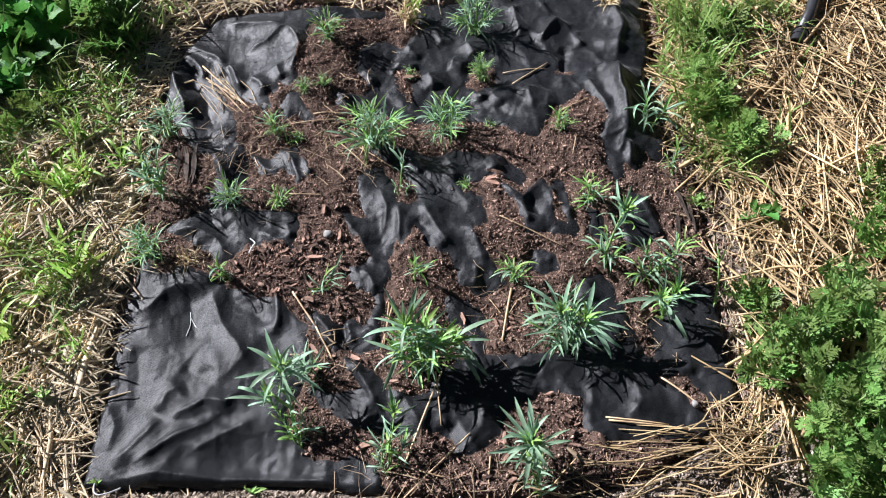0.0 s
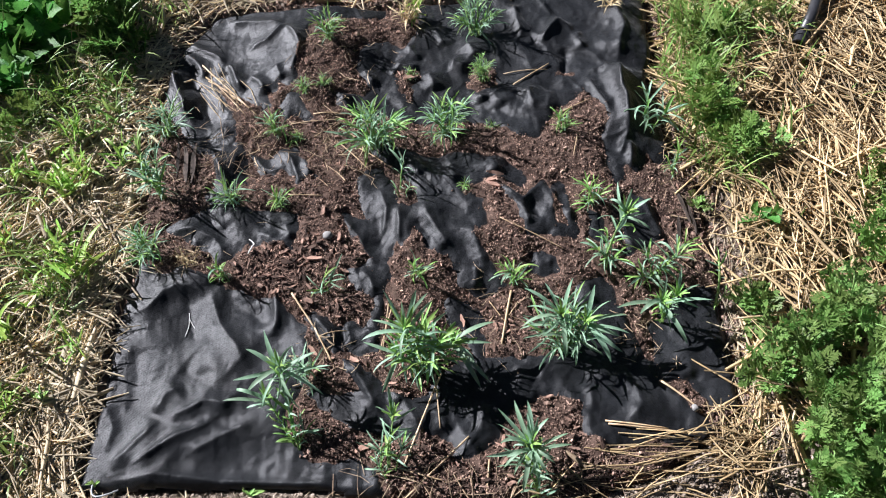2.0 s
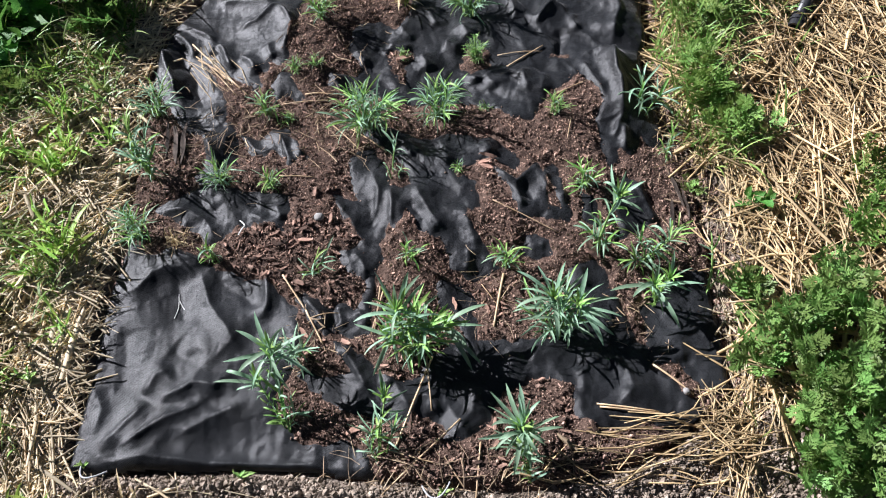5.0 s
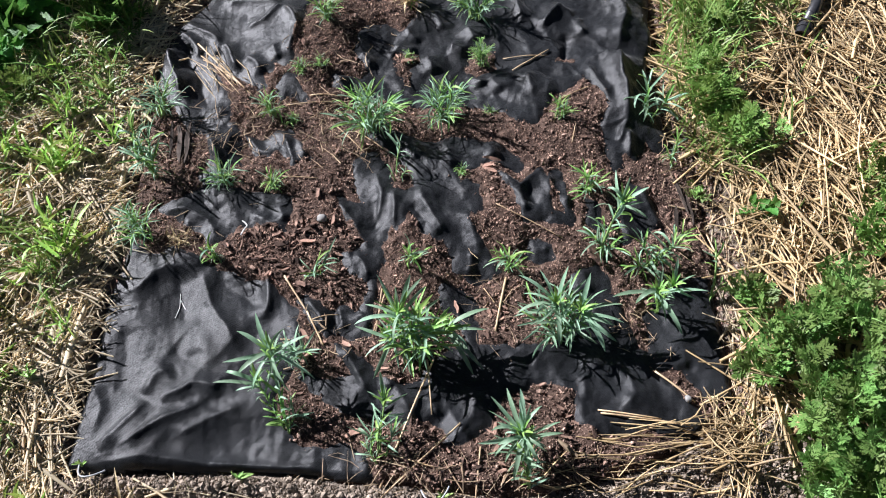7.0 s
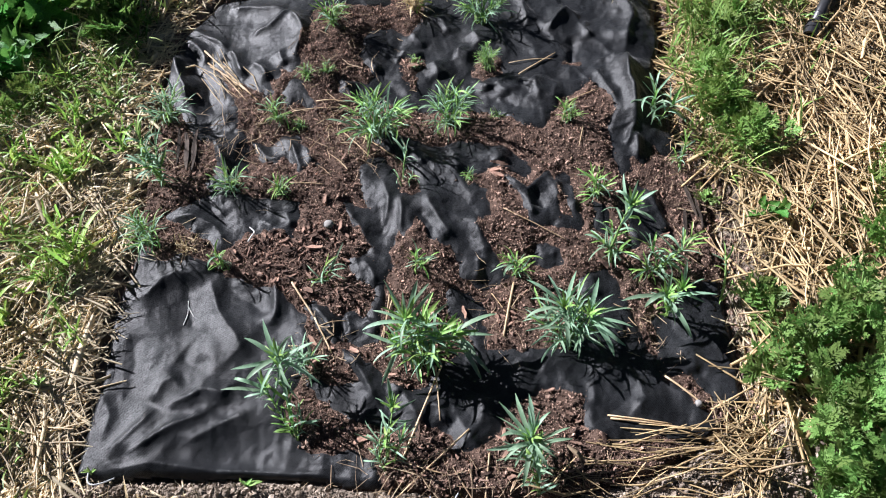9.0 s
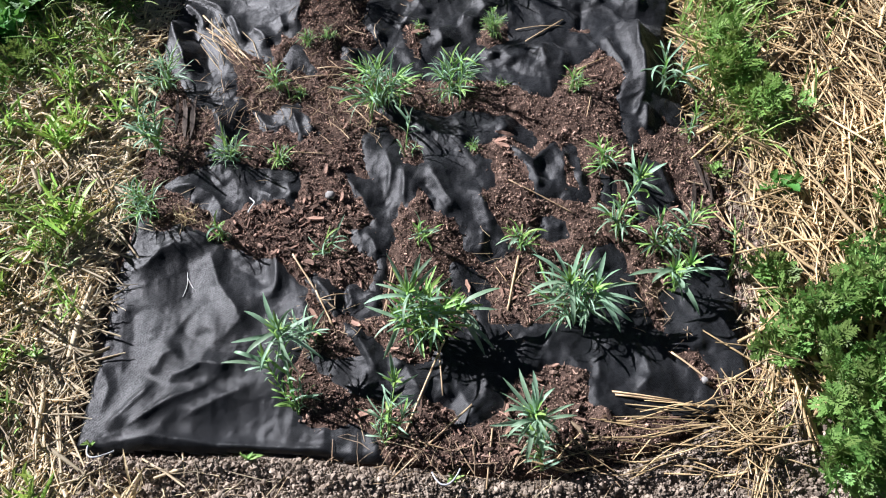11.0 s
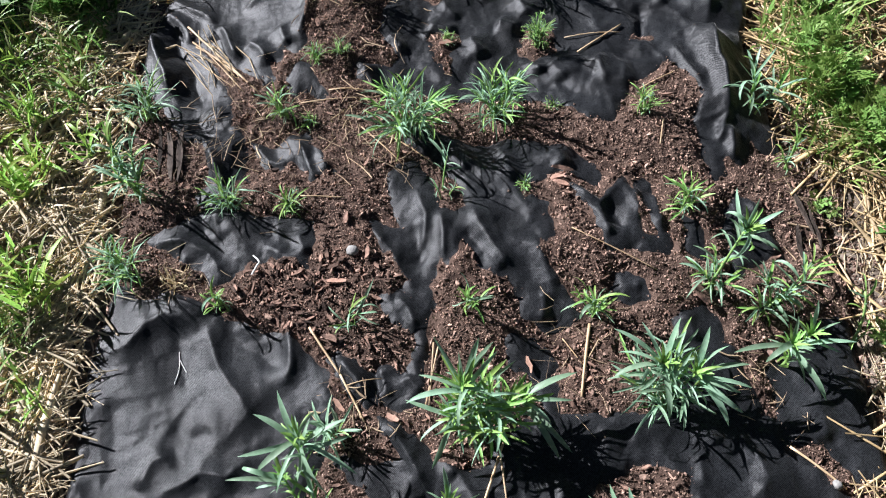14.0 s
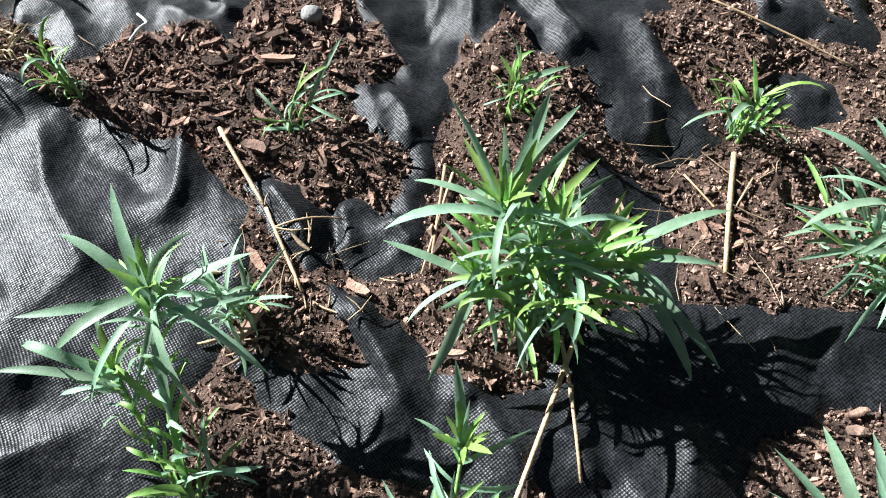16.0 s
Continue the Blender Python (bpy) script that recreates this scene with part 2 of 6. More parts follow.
def bed(x, y):
    """The raised bed under the sheet."""
    z = 0.014 * np.exp(-((x + 0.10) ** 2 / 0.08 + (y - 0.02) ** 2 / 0.05))
    z = z + 0.020 * ease((x + 0.17) / 0.34) * ease((0.47 - x) / 0.2) * np.exp(-((y - 0.03) / 0.16) ** 2)
    z = z - 0.010 * np.exp(-((x - 0.12) ** 2 + (y + 0.14) ** 2) / 0.008)
    return z + 0.005 * grid_noise(x * 5, y * 5, 7)


FOLDS_CORNER = [
    (0.011, 0.00794, (-0.503, -0.202), (-0.466, -0.176), (-0.447, -0.143), (-0.422, -0.132), (-0.385, -0.143), (-0.364, -0.146)),
    (0.017, 0.0117, (-0.375, -0.139), (-0.341, -0.191), (-0.297, -0.24), (-0.263, -0.283)),
    (0.012, 0.013, (-0.256, -0.135), (-0.244, -0.165), (-0.238, -0.2), (-0.246, -0.23)),
    (0.011, 0.0105, (-0.387, -0.369), (-0.332, -0.341), (-0.295, -0.343), (-0.259, -0.318)),
    (0.013, 0.0105, (-0.404, -0.369), (-0.39, -0.329), (-0.373, -0.31)),
]
FOLDS_CORNER_FRONT = [
    (0.013, 0.0111, (-0.447, -0.454), (-0.42, -0.412), (-0.393, -0.376)),
    (0.015, 0.0136, (-0.423, -0.452), (-0.37, -0.416), (-0.322, -0.379), (-0.302, -0.36)),
    (0.015, 0.00871, (-0.339, -0.437), (-0.292, -0.401), (-0.244, -0.364)),
    (0.009, 0.0085, (-0.455, -0.474), (-0.384, -0.464), (-0.305, -0.462), (-0.21, -0.46), (-0.131, -0.46), (-0.068, -0.462)),
    (0.015, 0.00743, (-0.493, -0.342), (-0.462, -0.39), (-0.461, -0.432)),
]
# hollows between the folds
HOLLOWS = [
    (0.026, -0.008, (-0.355, -0.135), (-0.302, -0.168), (-0.252, -0.21)),
    (0.022, -0.007, (-0.385, -0.283), (-0.353, -0.297), (-0.325, -0.288)),
    (0.026, -0.009, (-0.412, -0.135), (-0.392, -0.2), (-0.372, -0.25)),
    (0.024, -0.006, (-0.47, -0.25), (-0.45, -0.3), (-0.445, -0.36)),
    (0.022, -0.005, (-0.36, -0.40), (-0.31, -0.37), (-0.26, -0.345)),
    (0.009, -0.011, (-0.13, -0.185), (-0.124, -0.24)),
    (0.011, -0.009, (-0.087, 0.02), (-0.074, -0.05)),
    (0.011, -0.009, (-0.02, 0.0), (0.02, -0.05)),
    (0.014, -0.010, (0.19, 0.06), (0.196, 0.0)),
    (0.016, -0.012, (0.26, 0.45), (0.25, 0.36)),
    (0.026, -0.013, (-0.555, 0.43), (-0.508, 0.345), (-0.468, 0.275), (-0.425, 0.205)),
]
FOLDS_LEFT = [
    (0.0099, 0.0104, (-0.469, -0.022), (-0.417, -0.021), (-0.385, -0.035), (-0.352, -0.083)),
    (0.0099, 0.00835, (-0.261, -0.001), (-0.234, -0.043)),
    (0.0066, 0.00626, (-0.303, -0.024), (-0.272, -0.032), (-0.239, -0.057)),
    (0.0132, 0.00731, (-0.387, 0.032), (-0.361, -0.011)),
    (0.0077, 0.00626, (-0.351, 0.157), (-0.306, 0.123), (-0.285, 0.118)),
    (0.0088, 0.0125, (-0.292, 0.176), (-0.266, 0.128), (-0.246, 0.088)),
    (0.0077, 0.0104, (-0.256, 0.16), (-0.22, 0.099)),
    (0.011, 0.0104, (-0.409, 0.138), (-0.378, 0.073)),
    (0.0099, 0.00835, (-0.425, -0.097), (-0.402, -0.114), (-0.363, -0.123)),
]
FOLDS_MIDDLE = [
    (0.0121, 0.0125, (-0.092, 0.081), (-0.073, 0.025), (-0.081, -0.035)),
    (0.0099, 0.0094, (-0.148, 0.015), (-0.105, -0.053), (-0.077, -0.092)),
    (0.0088, 0.0136, (-0.053, 0.032), (-0.041, -0.053)),
    (0.0143, 0.0136, (-0.017, 0.042), (0.002, 0.006), (0.048, -0.064)),
    (0.0088, 0.00835, (0.001, -0.026), (0.036, -0.061)),
    (0.0143, 0.0115, (0.073, 0.003), (0.091, -0.059), (0.105, -0.104)),
    (0.0088, 0.0094, (0.087, -0.09), (0.097, -0.131)),
    (0.0121, 0.0115, (-0.047, 0.14), (-0.017, 0.1)),
    (0.0121, 0.0104, (0.018, 0.159), (0.04, 0.124), (0.054, 0.085)),
    (0.0132, 0.0104, (0.103, 0.155), (0.125, 0.112)),
    (0.011, 0.00835, (-0.109, 0.169), (-0.076, 0.141)),
    (0.0088, 0.0104, (-0.107, -0.099), (-0.087, -0.118), (-0.074, -0.147)),
]
FOLDS_RIGHT = [
    (0.0077, 0.0094, (0.136, 0.073), (0.174, 0.048), (0.204, 0.095)),
    (0.0099, 0.0115, (0.168, 0.047), (0.175, -0.014)),
    (0.0088, 0.0104, (0.218, 0.09), (0.222, 0.022)),
    (0.0066, 0.0094, (0.245, 0.075), (0.257, 0.005)),
    (0.0132, 0.0125, (0.375, 0.073), (0.395, 0.025), (0.406, -0.026)),
    (0.011, 0.00835, (0.351, 0.022), (0.354, -0.04)),
    (0.0132, 0.00626, (0.187, -0.071), (0.222, -0.075)),
    (0.0143, 0.0094, (0.274, -0.287), (0.273, -0.337)),
    (0.0154, 0.0115, (0.345, -0.269), (0.351, -0.322), (0.328, -0.348)),
    (0.0132, 0.00626, (0.266, -0.266), (0.306, -0.272), (0.345, -0.264)),
    (0.0176, 0.00731, (0.426, -0.206), (0.436, -0.274)),
    (0.0154, 0.00835, (0.273, -0.111), (0.286, -0.153)),
]
FOLDS_FRONT = [
    (0.0088, 0.0136, (-0.179, -0.189), (-0.153, -0.215), (-0.135, -0.243)),
    (0.0088, 0.0115, (-0.127, -0.194), (-0.108, -0.244)),
    (0.0132, 0.0136, (-0.106, -0.266), (-0.079, -0.308), (-0.052, -0.346)),
    (0.011, 0.0104, (-0.044, -0.296), (-0.014, -0.329)),
    (0.0165, 0.0136, (0.115, -0.321), (0.107, -0.367), (0.079, -0.41)),
    (0.0132, 0.0104, (0.027, -0.337), (0.057, -0.379)),
    (0.0099, 0.0104, (-0.09, -0.21), (-0.065, -0.236)),
]
FOLDS_FAR_RIGHT = [
    (0.00735, 0.00612, (0.291, 0.366), (0.319, 0.375), (0.353, 0.396)),
    (0.024, 0.030, (0.353, 0.400), (0.356, 0.306), (0.363, 0.241), (0.366, 0.200)),
    (0.00945, 0.0112, (0.293, 0.358), (0.313, 0.298), (0.335, 0.247)),
    (0.00525, 0.00612, (0.317, 0.207), (0.343, 0.205), (0.368, 0.213)),
    (0.00735, 0.0133, (0.368, 0.213), (0.354, 0.155)),
    (0.00735, 0.0143, (0.373, 0.185), (0.372, 0.123)),
    (0.0294, 0.0204, (0.364, 0.588), (0.375, 0.482), (0.356, 0.396)),
    (0.0147, 0.0153, (0.254, 0.535), (0.207, 0.458)),
    (0.0189, 0.014, (0.149, 0.602), (0.166, 0.476)),
    (0.0105, 0.00918, (0.277, 0.501), (0.295, 0.434)),
    (0.0126, 0.0102, (0.427, 0.484), (0.439, 0.354)),
]
FOLDS_FAR = [
    (0.018, 0.00891, (-0.081, 0.475), (-0.046, 0.425)),
    (0.018, 0.00792, (-0.101, 0.412), (-0.047, 0.397)),
    (0.019, 0.0099, (0.016, 0.415), (0.061, 0.397)),
    (0.019, 0.0099, (-0.016, 0.526), (0.003, 0.465)),
    (0.018, 0.00792, (0.043, 0.475), (0.071, 0.425)),
    (0.015, 0.00792, (0.076, 0.332), (0.095, 0.302)),
    (0.013, 0.00891, (0.166, 0.301), (0.188, 0.324), (0.185, 0.264)),
    (0.018, 0.00891, (0.106, 0.33), (0.127, 0.281)),
    (0.015, 0.00891, (-0.197, 0.302), (-0.16, 0.252)),
    (0.013, 0.00891, (-0.162, 0.383), (-0.132, 0.343)),
    (0.018, 0.00891, (-0.029, 0.389), (-0.006, 0.326)),
    (0.021, 0.00792, (0.229, 0.333), (0.212, 0.258)),
]
FOLDS_FAR_CORNER = [
    (0.009, 0.00975, (-0.557, 0.475), (-0.456, 0.415)),
    (0.011, 0.00975, (-0.456, 0.415), (-0.462, 0.365)),
    (0.011, 0.0156, (-0.449, 0.412), (-0.409, 0.331), (-0.393, 0.312)),
    (0.012, 0.0127, (-0.396, 0.363), (-0.367, 0.34), (-0.346, 0.304)),
    (0.013, 0.0107, (-0.341, 0.519), (-0.374, 0.465), (-0.417, 0.433)),
    (0.015, 0.0156, (-0.341, 0.519), (-0.299, 0.432), (-0.298, 0.346)),
    (0.012, 0.00975, (-0.49, 0.535), (-0.348, 0.519)),
    (0.009, 0.0078, (-0.339, 0.389), (-0.318, 0.336)),
    (0.018, 0.019, (-0.582, 0.405), (-0.537, 0.32), (-0.494, 0.241)),
    (0.012, 0.00975, (-0.559, 0.447), (-0.494, 0.374)),
    (0.01, 0.00877, (-0.425, 0.164), (-0.39, 0.094)),
]


def wrinkle(x, y, angle, across, along, seed, height):
    """Long soft-edged creases that run at an angle in degrees; across and along: how many to the metre."""
    c, s = math.cos(radians(angle)), math.sin(radians(angle))
    u, v = x * c + y * s, y * c - x * s
    n = grid_noise(v * across, u * along, seed) + 0.35 * grid_noise(v * across * 2.1, u * along * 2, seed + 0.5)
    return height * (1 - np.minimum(1, np.abs(n) * 1.5)) ** 1.6


def facets(x, y, seed=0):
    """Crumpled cloth: flat three-cornered facets that meet in sharp creases, one per unit, about -1 to 1."""
    k = (x + y) * 0.366
    i, j = np.floor(x + k), np.floor(y + k)
    u, v = x + k - i, y + k - j

    def rnd(a, b):
        q = np.sin(a * 127.1 + b * 311.7 + seed * 74.7) * 43758.5453
        return 2 * (q - np.floor(q)) - 1
    side = rnd(i + (u > v), j + (u <= v))
    low, high = np.minimum(u, v), np.maximum(u, v)
    return rnd(i, j) * (1 - high) + side * (high - low) + rnd(i + 1, j + 1) * low


def poly_distance(x, y, points):
    """Distance to a line of several points, and how far along it the nearest place lies, 0 to 1."""
    best, where = np.full(np.shape(x), 9.0), np.zeros(np.shape(x))
    steps = [math.dist(p, q) for p, q in zip(points, points[1:])]
    done, total = 0.0, sum(steps)
    for p, q, step in zip(points, points[1:], steps):
        d, s = to_segment(x, y, *p, *q)
        near = d < best
        best = np.where(near, d, best)
        where = np.where(near, (done + s * step) / total, where)
        done += step
    return best, where


def within(x, y, points):
    """Signed distance to a closed outline, positive inside."""
    best, odd = np.full(np.shape(x), 9.0), np.zeros(np.shape(x), bool)
    for (x0, y0), (x1, y1) in zip(points, points[1:] + points[:1]):
        d, _ = to_segment(x, y, x0, y0, x1, y1)
        best = np.minimum(best, d)
        if y0 != y1:
            odd ^= ((y0 > y) != (y1 > y)) & (x < x0 + (y - y0) * (x1 - x0) / (y1 - y0))
    return np.where(odd, best, -best)


# outlines of the places where the sheet lies bare, and of soil patches within them
BARE_NEAR_CORNER = [(-0.474, -0.519), (-0.523, -0.353), (-0.509, -0.185), (-0.505, -0.092), (-0.485, -0.096), (-0.47, -0.116),
    (-0.444, -0.111), (-0.432, -0.095), (-0.393, -0.113), (-0.357, -0.128), (-0.328, -0.136), (-0.293, -0.15), (-0.246, -0.16),
    (-0.219, -0.187), (-0.188, -0.213), (-0.176, -0.244), (-0.177, -0.289), (-0.187, -0.325), (-0.2, -0.36), (-0.18, -0.399),
    (-0.15, -0.429), (-0.103, -0.432), (-0.073, -0.422), (-0.047, -0.443), (-0.026, -0.479)]
BARE_LEFT = [(-0.475, -0.019), (-0.434, 0.006), (-0.419, 0.024), (-0.387, 0.032), (-0.342, 0.024), (-0.285, 0.022), (-0.237, 0.02),
    (-0.234, -0.019), (-0.236, -0.057), (-0.252, -0.047), (-0.29, -0.039), (-0.316, -0.049), (-0.34, -0.064), (-0.346, -0.081),
    (-0.364, -0.082), (-0.408, -0.053), (-0.453, -0.029)]
BARE_LEFT_STRIP = [(-0.426, 0.187), (-0.376, 0.19), (-0.358, 0.135), (-0.369, 0.074), (-0.369, 0.033), (-0.403, 0.037), (-0.418, 0.059),
    (-0.391, 0.084), (-0.407, 0.132)]
BARE_LEFT_STAR = [(-0.354, 0.16), (-0.311, 0.144), (-0.292, 0.176), (-0.274, 0.184), (-0.258, 0.153), (-0.219, 0.101), (-0.235, 0.106),
    (-0.246, 0.088), (-0.26, 0.111), (-0.286, 0.121), (-0.305, 0.116), (-0.324, 0.113)]
BARE_MIDDLE = [(-0.138, 0.089), (-0.121, 0.116), (-0.093, 0.122), (-0.068, 0.076), (-0.056, 0.035), (-0.034, 0.031), (-0.013, 0.043),
    (-0.026, 0.079), (0.073, 0.063), (0.094, 0.042), (0.103, -0.006), (0.095, -0.019), (0.078, -0.002), (0.084, -0.029), (0.105, -0.063),
    (0.124, -0.092), (0.141, -0.118), (0.122, -0.132), (0.093, -0.137), (0.065, -0.117), (0.052, -0.083), (0.043, -0.066), (0.026, -0.066),
    (0.006, -0.05), (-0.005, -0.022), (-0.022, -0.015), (-0.033, -0.039), (-0.04, -0.053), (-0.052, -0.03), (-0.055, -0.059),
    (-0.064, -0.081), (-0.053, -0.11), (-0.061, -0.123), (-0.08, -0.112), (-0.078, -0.082), (-0.11, -0.048), (-0.137, -0.012),
    (-0.151, 0.018), (-0.128, 0.01), (-0.105, 0.007), (-0.121, 0.044)]
BARE_BAND = [(-0.113, 0.163), (-0.105, 0.175), (-0.071, 0.175), (-0.025, 0.156), (0.027, 0.162), (0.084, 0.159), (0.122, 0.159),
    (0.156, 0.132), (0.176, 0.099), (0.168, 0.081), (0.14, 0.096), (0.12, 0.106), (0.098, 0.099), (0.081, 0.081), (0.068, 0.06),
    (-0.026, 0.076), (-0.044, 0.109), (-0.075, 0.135)]
BARE_SPLINTER = [(-0.129, -0.098), (-0.103, -0.094), (-0.079, -0.112), (-0.066, -0.136), (-0.072, -0.156), (-0.101, -0.139)]
BARE_RIGHT_FOLD = [(0.131, 0.078), (0.174, 0.048), (0.204, 0.098), (0.218, 0.073), (0.221, 0.029), (0.227, -0.003), (0.22, -0.017),
    (0.181, -0.027), (0.166, 0.025)]
BARE_RIGHT_LOOP = [(0.231, 0.096), (0.242, 0.086), (0.25, 0.042), (0.262, 0.005), (0.26, -0.026), (0.238, -0.026), (0.22, -0.017),
    (0.231, -0.002), (0.251, -0.001), (0.241, 0.041), (0.225, 0.079)]
BARE_RIGHT_DOT = [(0.183, -0.063), (0.208, -0.056), (0.226, -0.065), (0.225, -0.09), (0.21, -0.096), (0.184, -0.088)]
BARE_FRONT = [(0.261, -0.118), (0.273, -0.106), (0.303, -0.099), (0.317, -0.114), (0.323, -0.15), (0.343, -0.167), (0.346, -0.194),
    (0.354, -0.211), (0.38, -0.253), (0.387, -0.286), (0.405, -0.301), (0.427, -0.324), (0.455, -0.349), (0.438, -0.378), (0.409, -0.38),
    (0.365, -0.369), (0.305, -0.385), (0.282, -0.368), (0.263, -0.354), (0.265, -0.329), (0.259, -0.313), (0.232, -0.303), (0.197, -0.306),
    (0.181, -0.32), (0.151, -0.331), (0.137, -0.364), (0.117, -0.398), (0.095, -0.411), (0.072, -0.409), (0.057, -0.379), (0.029, -0.374),
    (0.007, -0.351), (-0.008, -0.323), (0.027, -0.318), (0.036, -0.285), (0.066, -0.261), (0.113, -0.248), (0.146, -0.252), (0.226, -0.248),
    (0.274, -0.2), (0.264, -0.145)]
BARE_FRONT_FOLDS = [(-0.192, -0.19), (-0.177, -0.179), (-0.142, -0.205), (-0.109, -0.197), (-0.062, -0.226), (-0.06, -0.24),
    (-0.101, -0.248), (-0.127, -0.241), (-0.156, -0.224)]
BARE_FRONT_STRIP = [(-0.12, -0.263), (-0.089, -0.269), (-0.042, -0.313), (-0.008, -0.323), (0.011, -0.351), (0.011, -0.383),
    (-0.033, -0.379), (-0.081, -0.371), (-0.151, -0.339), (-0.169, -0.311), (-0.122, -0.32), (-0.082, -0.316)]
BARE_FRONT_CORNER = [(0.379, -0.173), (0.421, -0.133), (0.443, -0.112), (0.488, -0.109), (0.493, -0.155), (0.502, -0.234), (0.514, -0.312),
    (0.457, -0.315), (0.444, -0.29), (0.426, -0.27), (0.395, -0.277), (0.384, -0.244), (0.382, -0.209)]
BARE_SIDE = [(0.366, 0.078), (0.379, 0.067), (0.4, 0.036), (0.415, -0.005), (0.419, -0.02), (0.402, -0.006), (0.388, -0.033),
    (0.367, -0.039), (0.35, -0.051), (0.346, -0.01), (0.343, 0.022)]
BARE_SIDE_DOT = [(0.281, 0.033), (0.299, 0.024), (0.307, 0.008), (0.307, -0.028), (0.29, -0.019)]
BARE_FAR = [(-0.175, 0.389), (-0.166, 0.461), (-0.12, 0.48), (-0.082, 0.455), (-0.056, 0.499), (-0.055, 0.561), (-0.068, 0.636),
    (0.445, 0.645), (0.439, 0.484), (0.442, 0.355), (0.452, 0.223), (0.453, 0.161), (0.412, 0.153), (0.399, 0.177), (0.377, 0.125),
    (0.358, 0.144), (0.351, 0.109), (0.338, 0.101), (0.328, 0.137), (0.319, 0.204), (0.335, 0.24), (0.326, 0.273), (0.305, 0.302),
    (0.289, 0.323), (0.261, 0.292), (0.228, 0.273), (0.207, 0.221), (0.196, 0.2), (0.164, 0.202), (0.137, 0.233), (0.093, 0.246),
    (0.06, 0.253), (-0.039, 0.25), (-0.096, 0.263), (-0.151, 0.253), (-0.195, 0.282), (-0.202, 0.308), (-0.147, 0.307), (-0.139, 0.338),
    (-0.161, 0.373)]
BARE_FAR_CORNER = [(-0.574, 0.443), (-0.544, 0.497), (-0.501, 0.581), (-0.35, 0.603), (-0.299, 0.604), (-0.285, 0.521), (-0.293, 0.493),
    (-0.29, 0.441), (-0.3, 0.424), (-0.298, 0.382), (-0.297, 0.342), (-0.305, 0.321), (-0.326, 0.341), (-0.333, 0.317), (-0.356, 0.313),
    (-0.337, 0.278), (-0.347, 0.27), (-0.388, 0.3), (-0.407, 0.307), (-0.467, 0.361), (-0.507, 0.402), (-0.547, 0.435)]
BARE_FAR_SIDE = [(-0.589, 0.342), (-0.595, 0.408), (-0.564, 0.452), (-0.524, 0.418), (-0.487, 0.369), (-0.434, 0.298), (-0.403, 0.238),
    (-0.387, 0.166), (-0.358, 0.111), (-0.348, 0.091), (-0.402, 0.089), (-0.424, 0.157), (-0.453, 0.163), (-0.474, 0.177), (-0.502, 0.22),
    (-0.543, 0.264), (-0.574, 0.31)]
BARE_FAR_DOT = [(-0.314, 0.279), (-0.295, 0.302), (-0.277, 0.295), (-0.268, 0.28), (-0.246, 0.25), (-0.256, 0.243), (-0.276, 0.257), (-0.301, 0.241)]
BARE_FAR_EDGE = [(-0.306, 0.604), (-0.285, 0.521), (-0.238, 0.536), (-0.165, 0.55), (-0.13, 0.569), (-0.137, 0.626), (-0.304, 0.633)]
SOIL_FAR_ROUND = [(-0.097, 0.379), (-0.076, 0.396), (-0.04, 0.392), (-0.032, 0.365), (-0.053, 0.341), (-0.044, 0.302), (-0.061, 0.302),
    (-0.081, 0.332)]
SOIL_FAR_TUFT = [(0.053, 0.375), (0.063, 0.4), (0.115, 0.393), (0.12, 0.345), (0.079, 0.321), (0.057, 0.344)]
SOIL_FAR_STRIP = [(0.229, 0.38), (0.269, 0.384), (0.28, 0.366), (0.235, 0.361)]
SOIL_BAND = [(0.048, 0.084), (0.08, 0.086), (0.086, 0.064), (0.064, 0.057)]
BARE_FRONT_HEM = [(0.044, -0.155), (0.053, -0.148), (0.081, -0.154), (0.098, -0.17), (0.108, -0.185), (0.1, -0.196), (0.107, -0.218),
    (0.108, -0.247), (0.095, -0.243), (0.085, -0.229), (0.08, -0.208), (0.064, -0.194), (0.048, -0.182)]
BARE_FRONT_LEFT = [(-0.181, -0.179), (-0.157, -0.189), (-0.134, -0.205), (-0.097, -0.213), (-0.074, -0.204), (-0.064, -0.203), (-0.063, -0.243),
    (-0.091, -0.251), (-0.117, -0.238), (-0.134, -0.251), (-0.158, -0.231)]
BARE_MIDDLE_TAIL = [(-0.094, -0.08), (-0.067, -0.077), (-0.059, -0.093), (-0.063, -0.125), (-0.062, -0.155), (-0.063, -0.205), (-0.078, -0.206),
    (-0.078, -0.156), (-0.079, -0.126), (-0.093, -0.104)]
BARE = [BARE_FRONT_HEM, BARE_FRONT_LEFT, BARE_MIDDLE_TAIL, BARE_NEAR_CORNER, BARE_LEFT, BARE_LEFT_STRIP, BARE_LEFT_STAR, BARE_MIDDLE, BARE_BAND, BARE_SPLINTER, BARE_RIGHT_FOLD, BARE_RIGHT_LOOP,
        BARE_RIGHT_DOT, BARE_FRONT, BARE_FRONT_FOLDS, BARE_FRONT_STRIP, BARE_FRONT_CORNER, BARE_SIDE, BARE_SIDE_DOT, BARE_FAR,
        BARE_FAR_CORNER, BARE_FAR_SIDE, BARE_FAR_DOT, BARE_FAR_EDGE]
SOIL_SPOTS = [SOIL_FAR_ROUND, SOIL_FAR_TUFT, SOIL_FAR_STRIP, SOIL_BAND]

GRID = 0.0025
GX, GY = np.meshgrid(np.arange(-0.66, 0.58, GRID), np.arange(-0.56, 0.78, GRID))


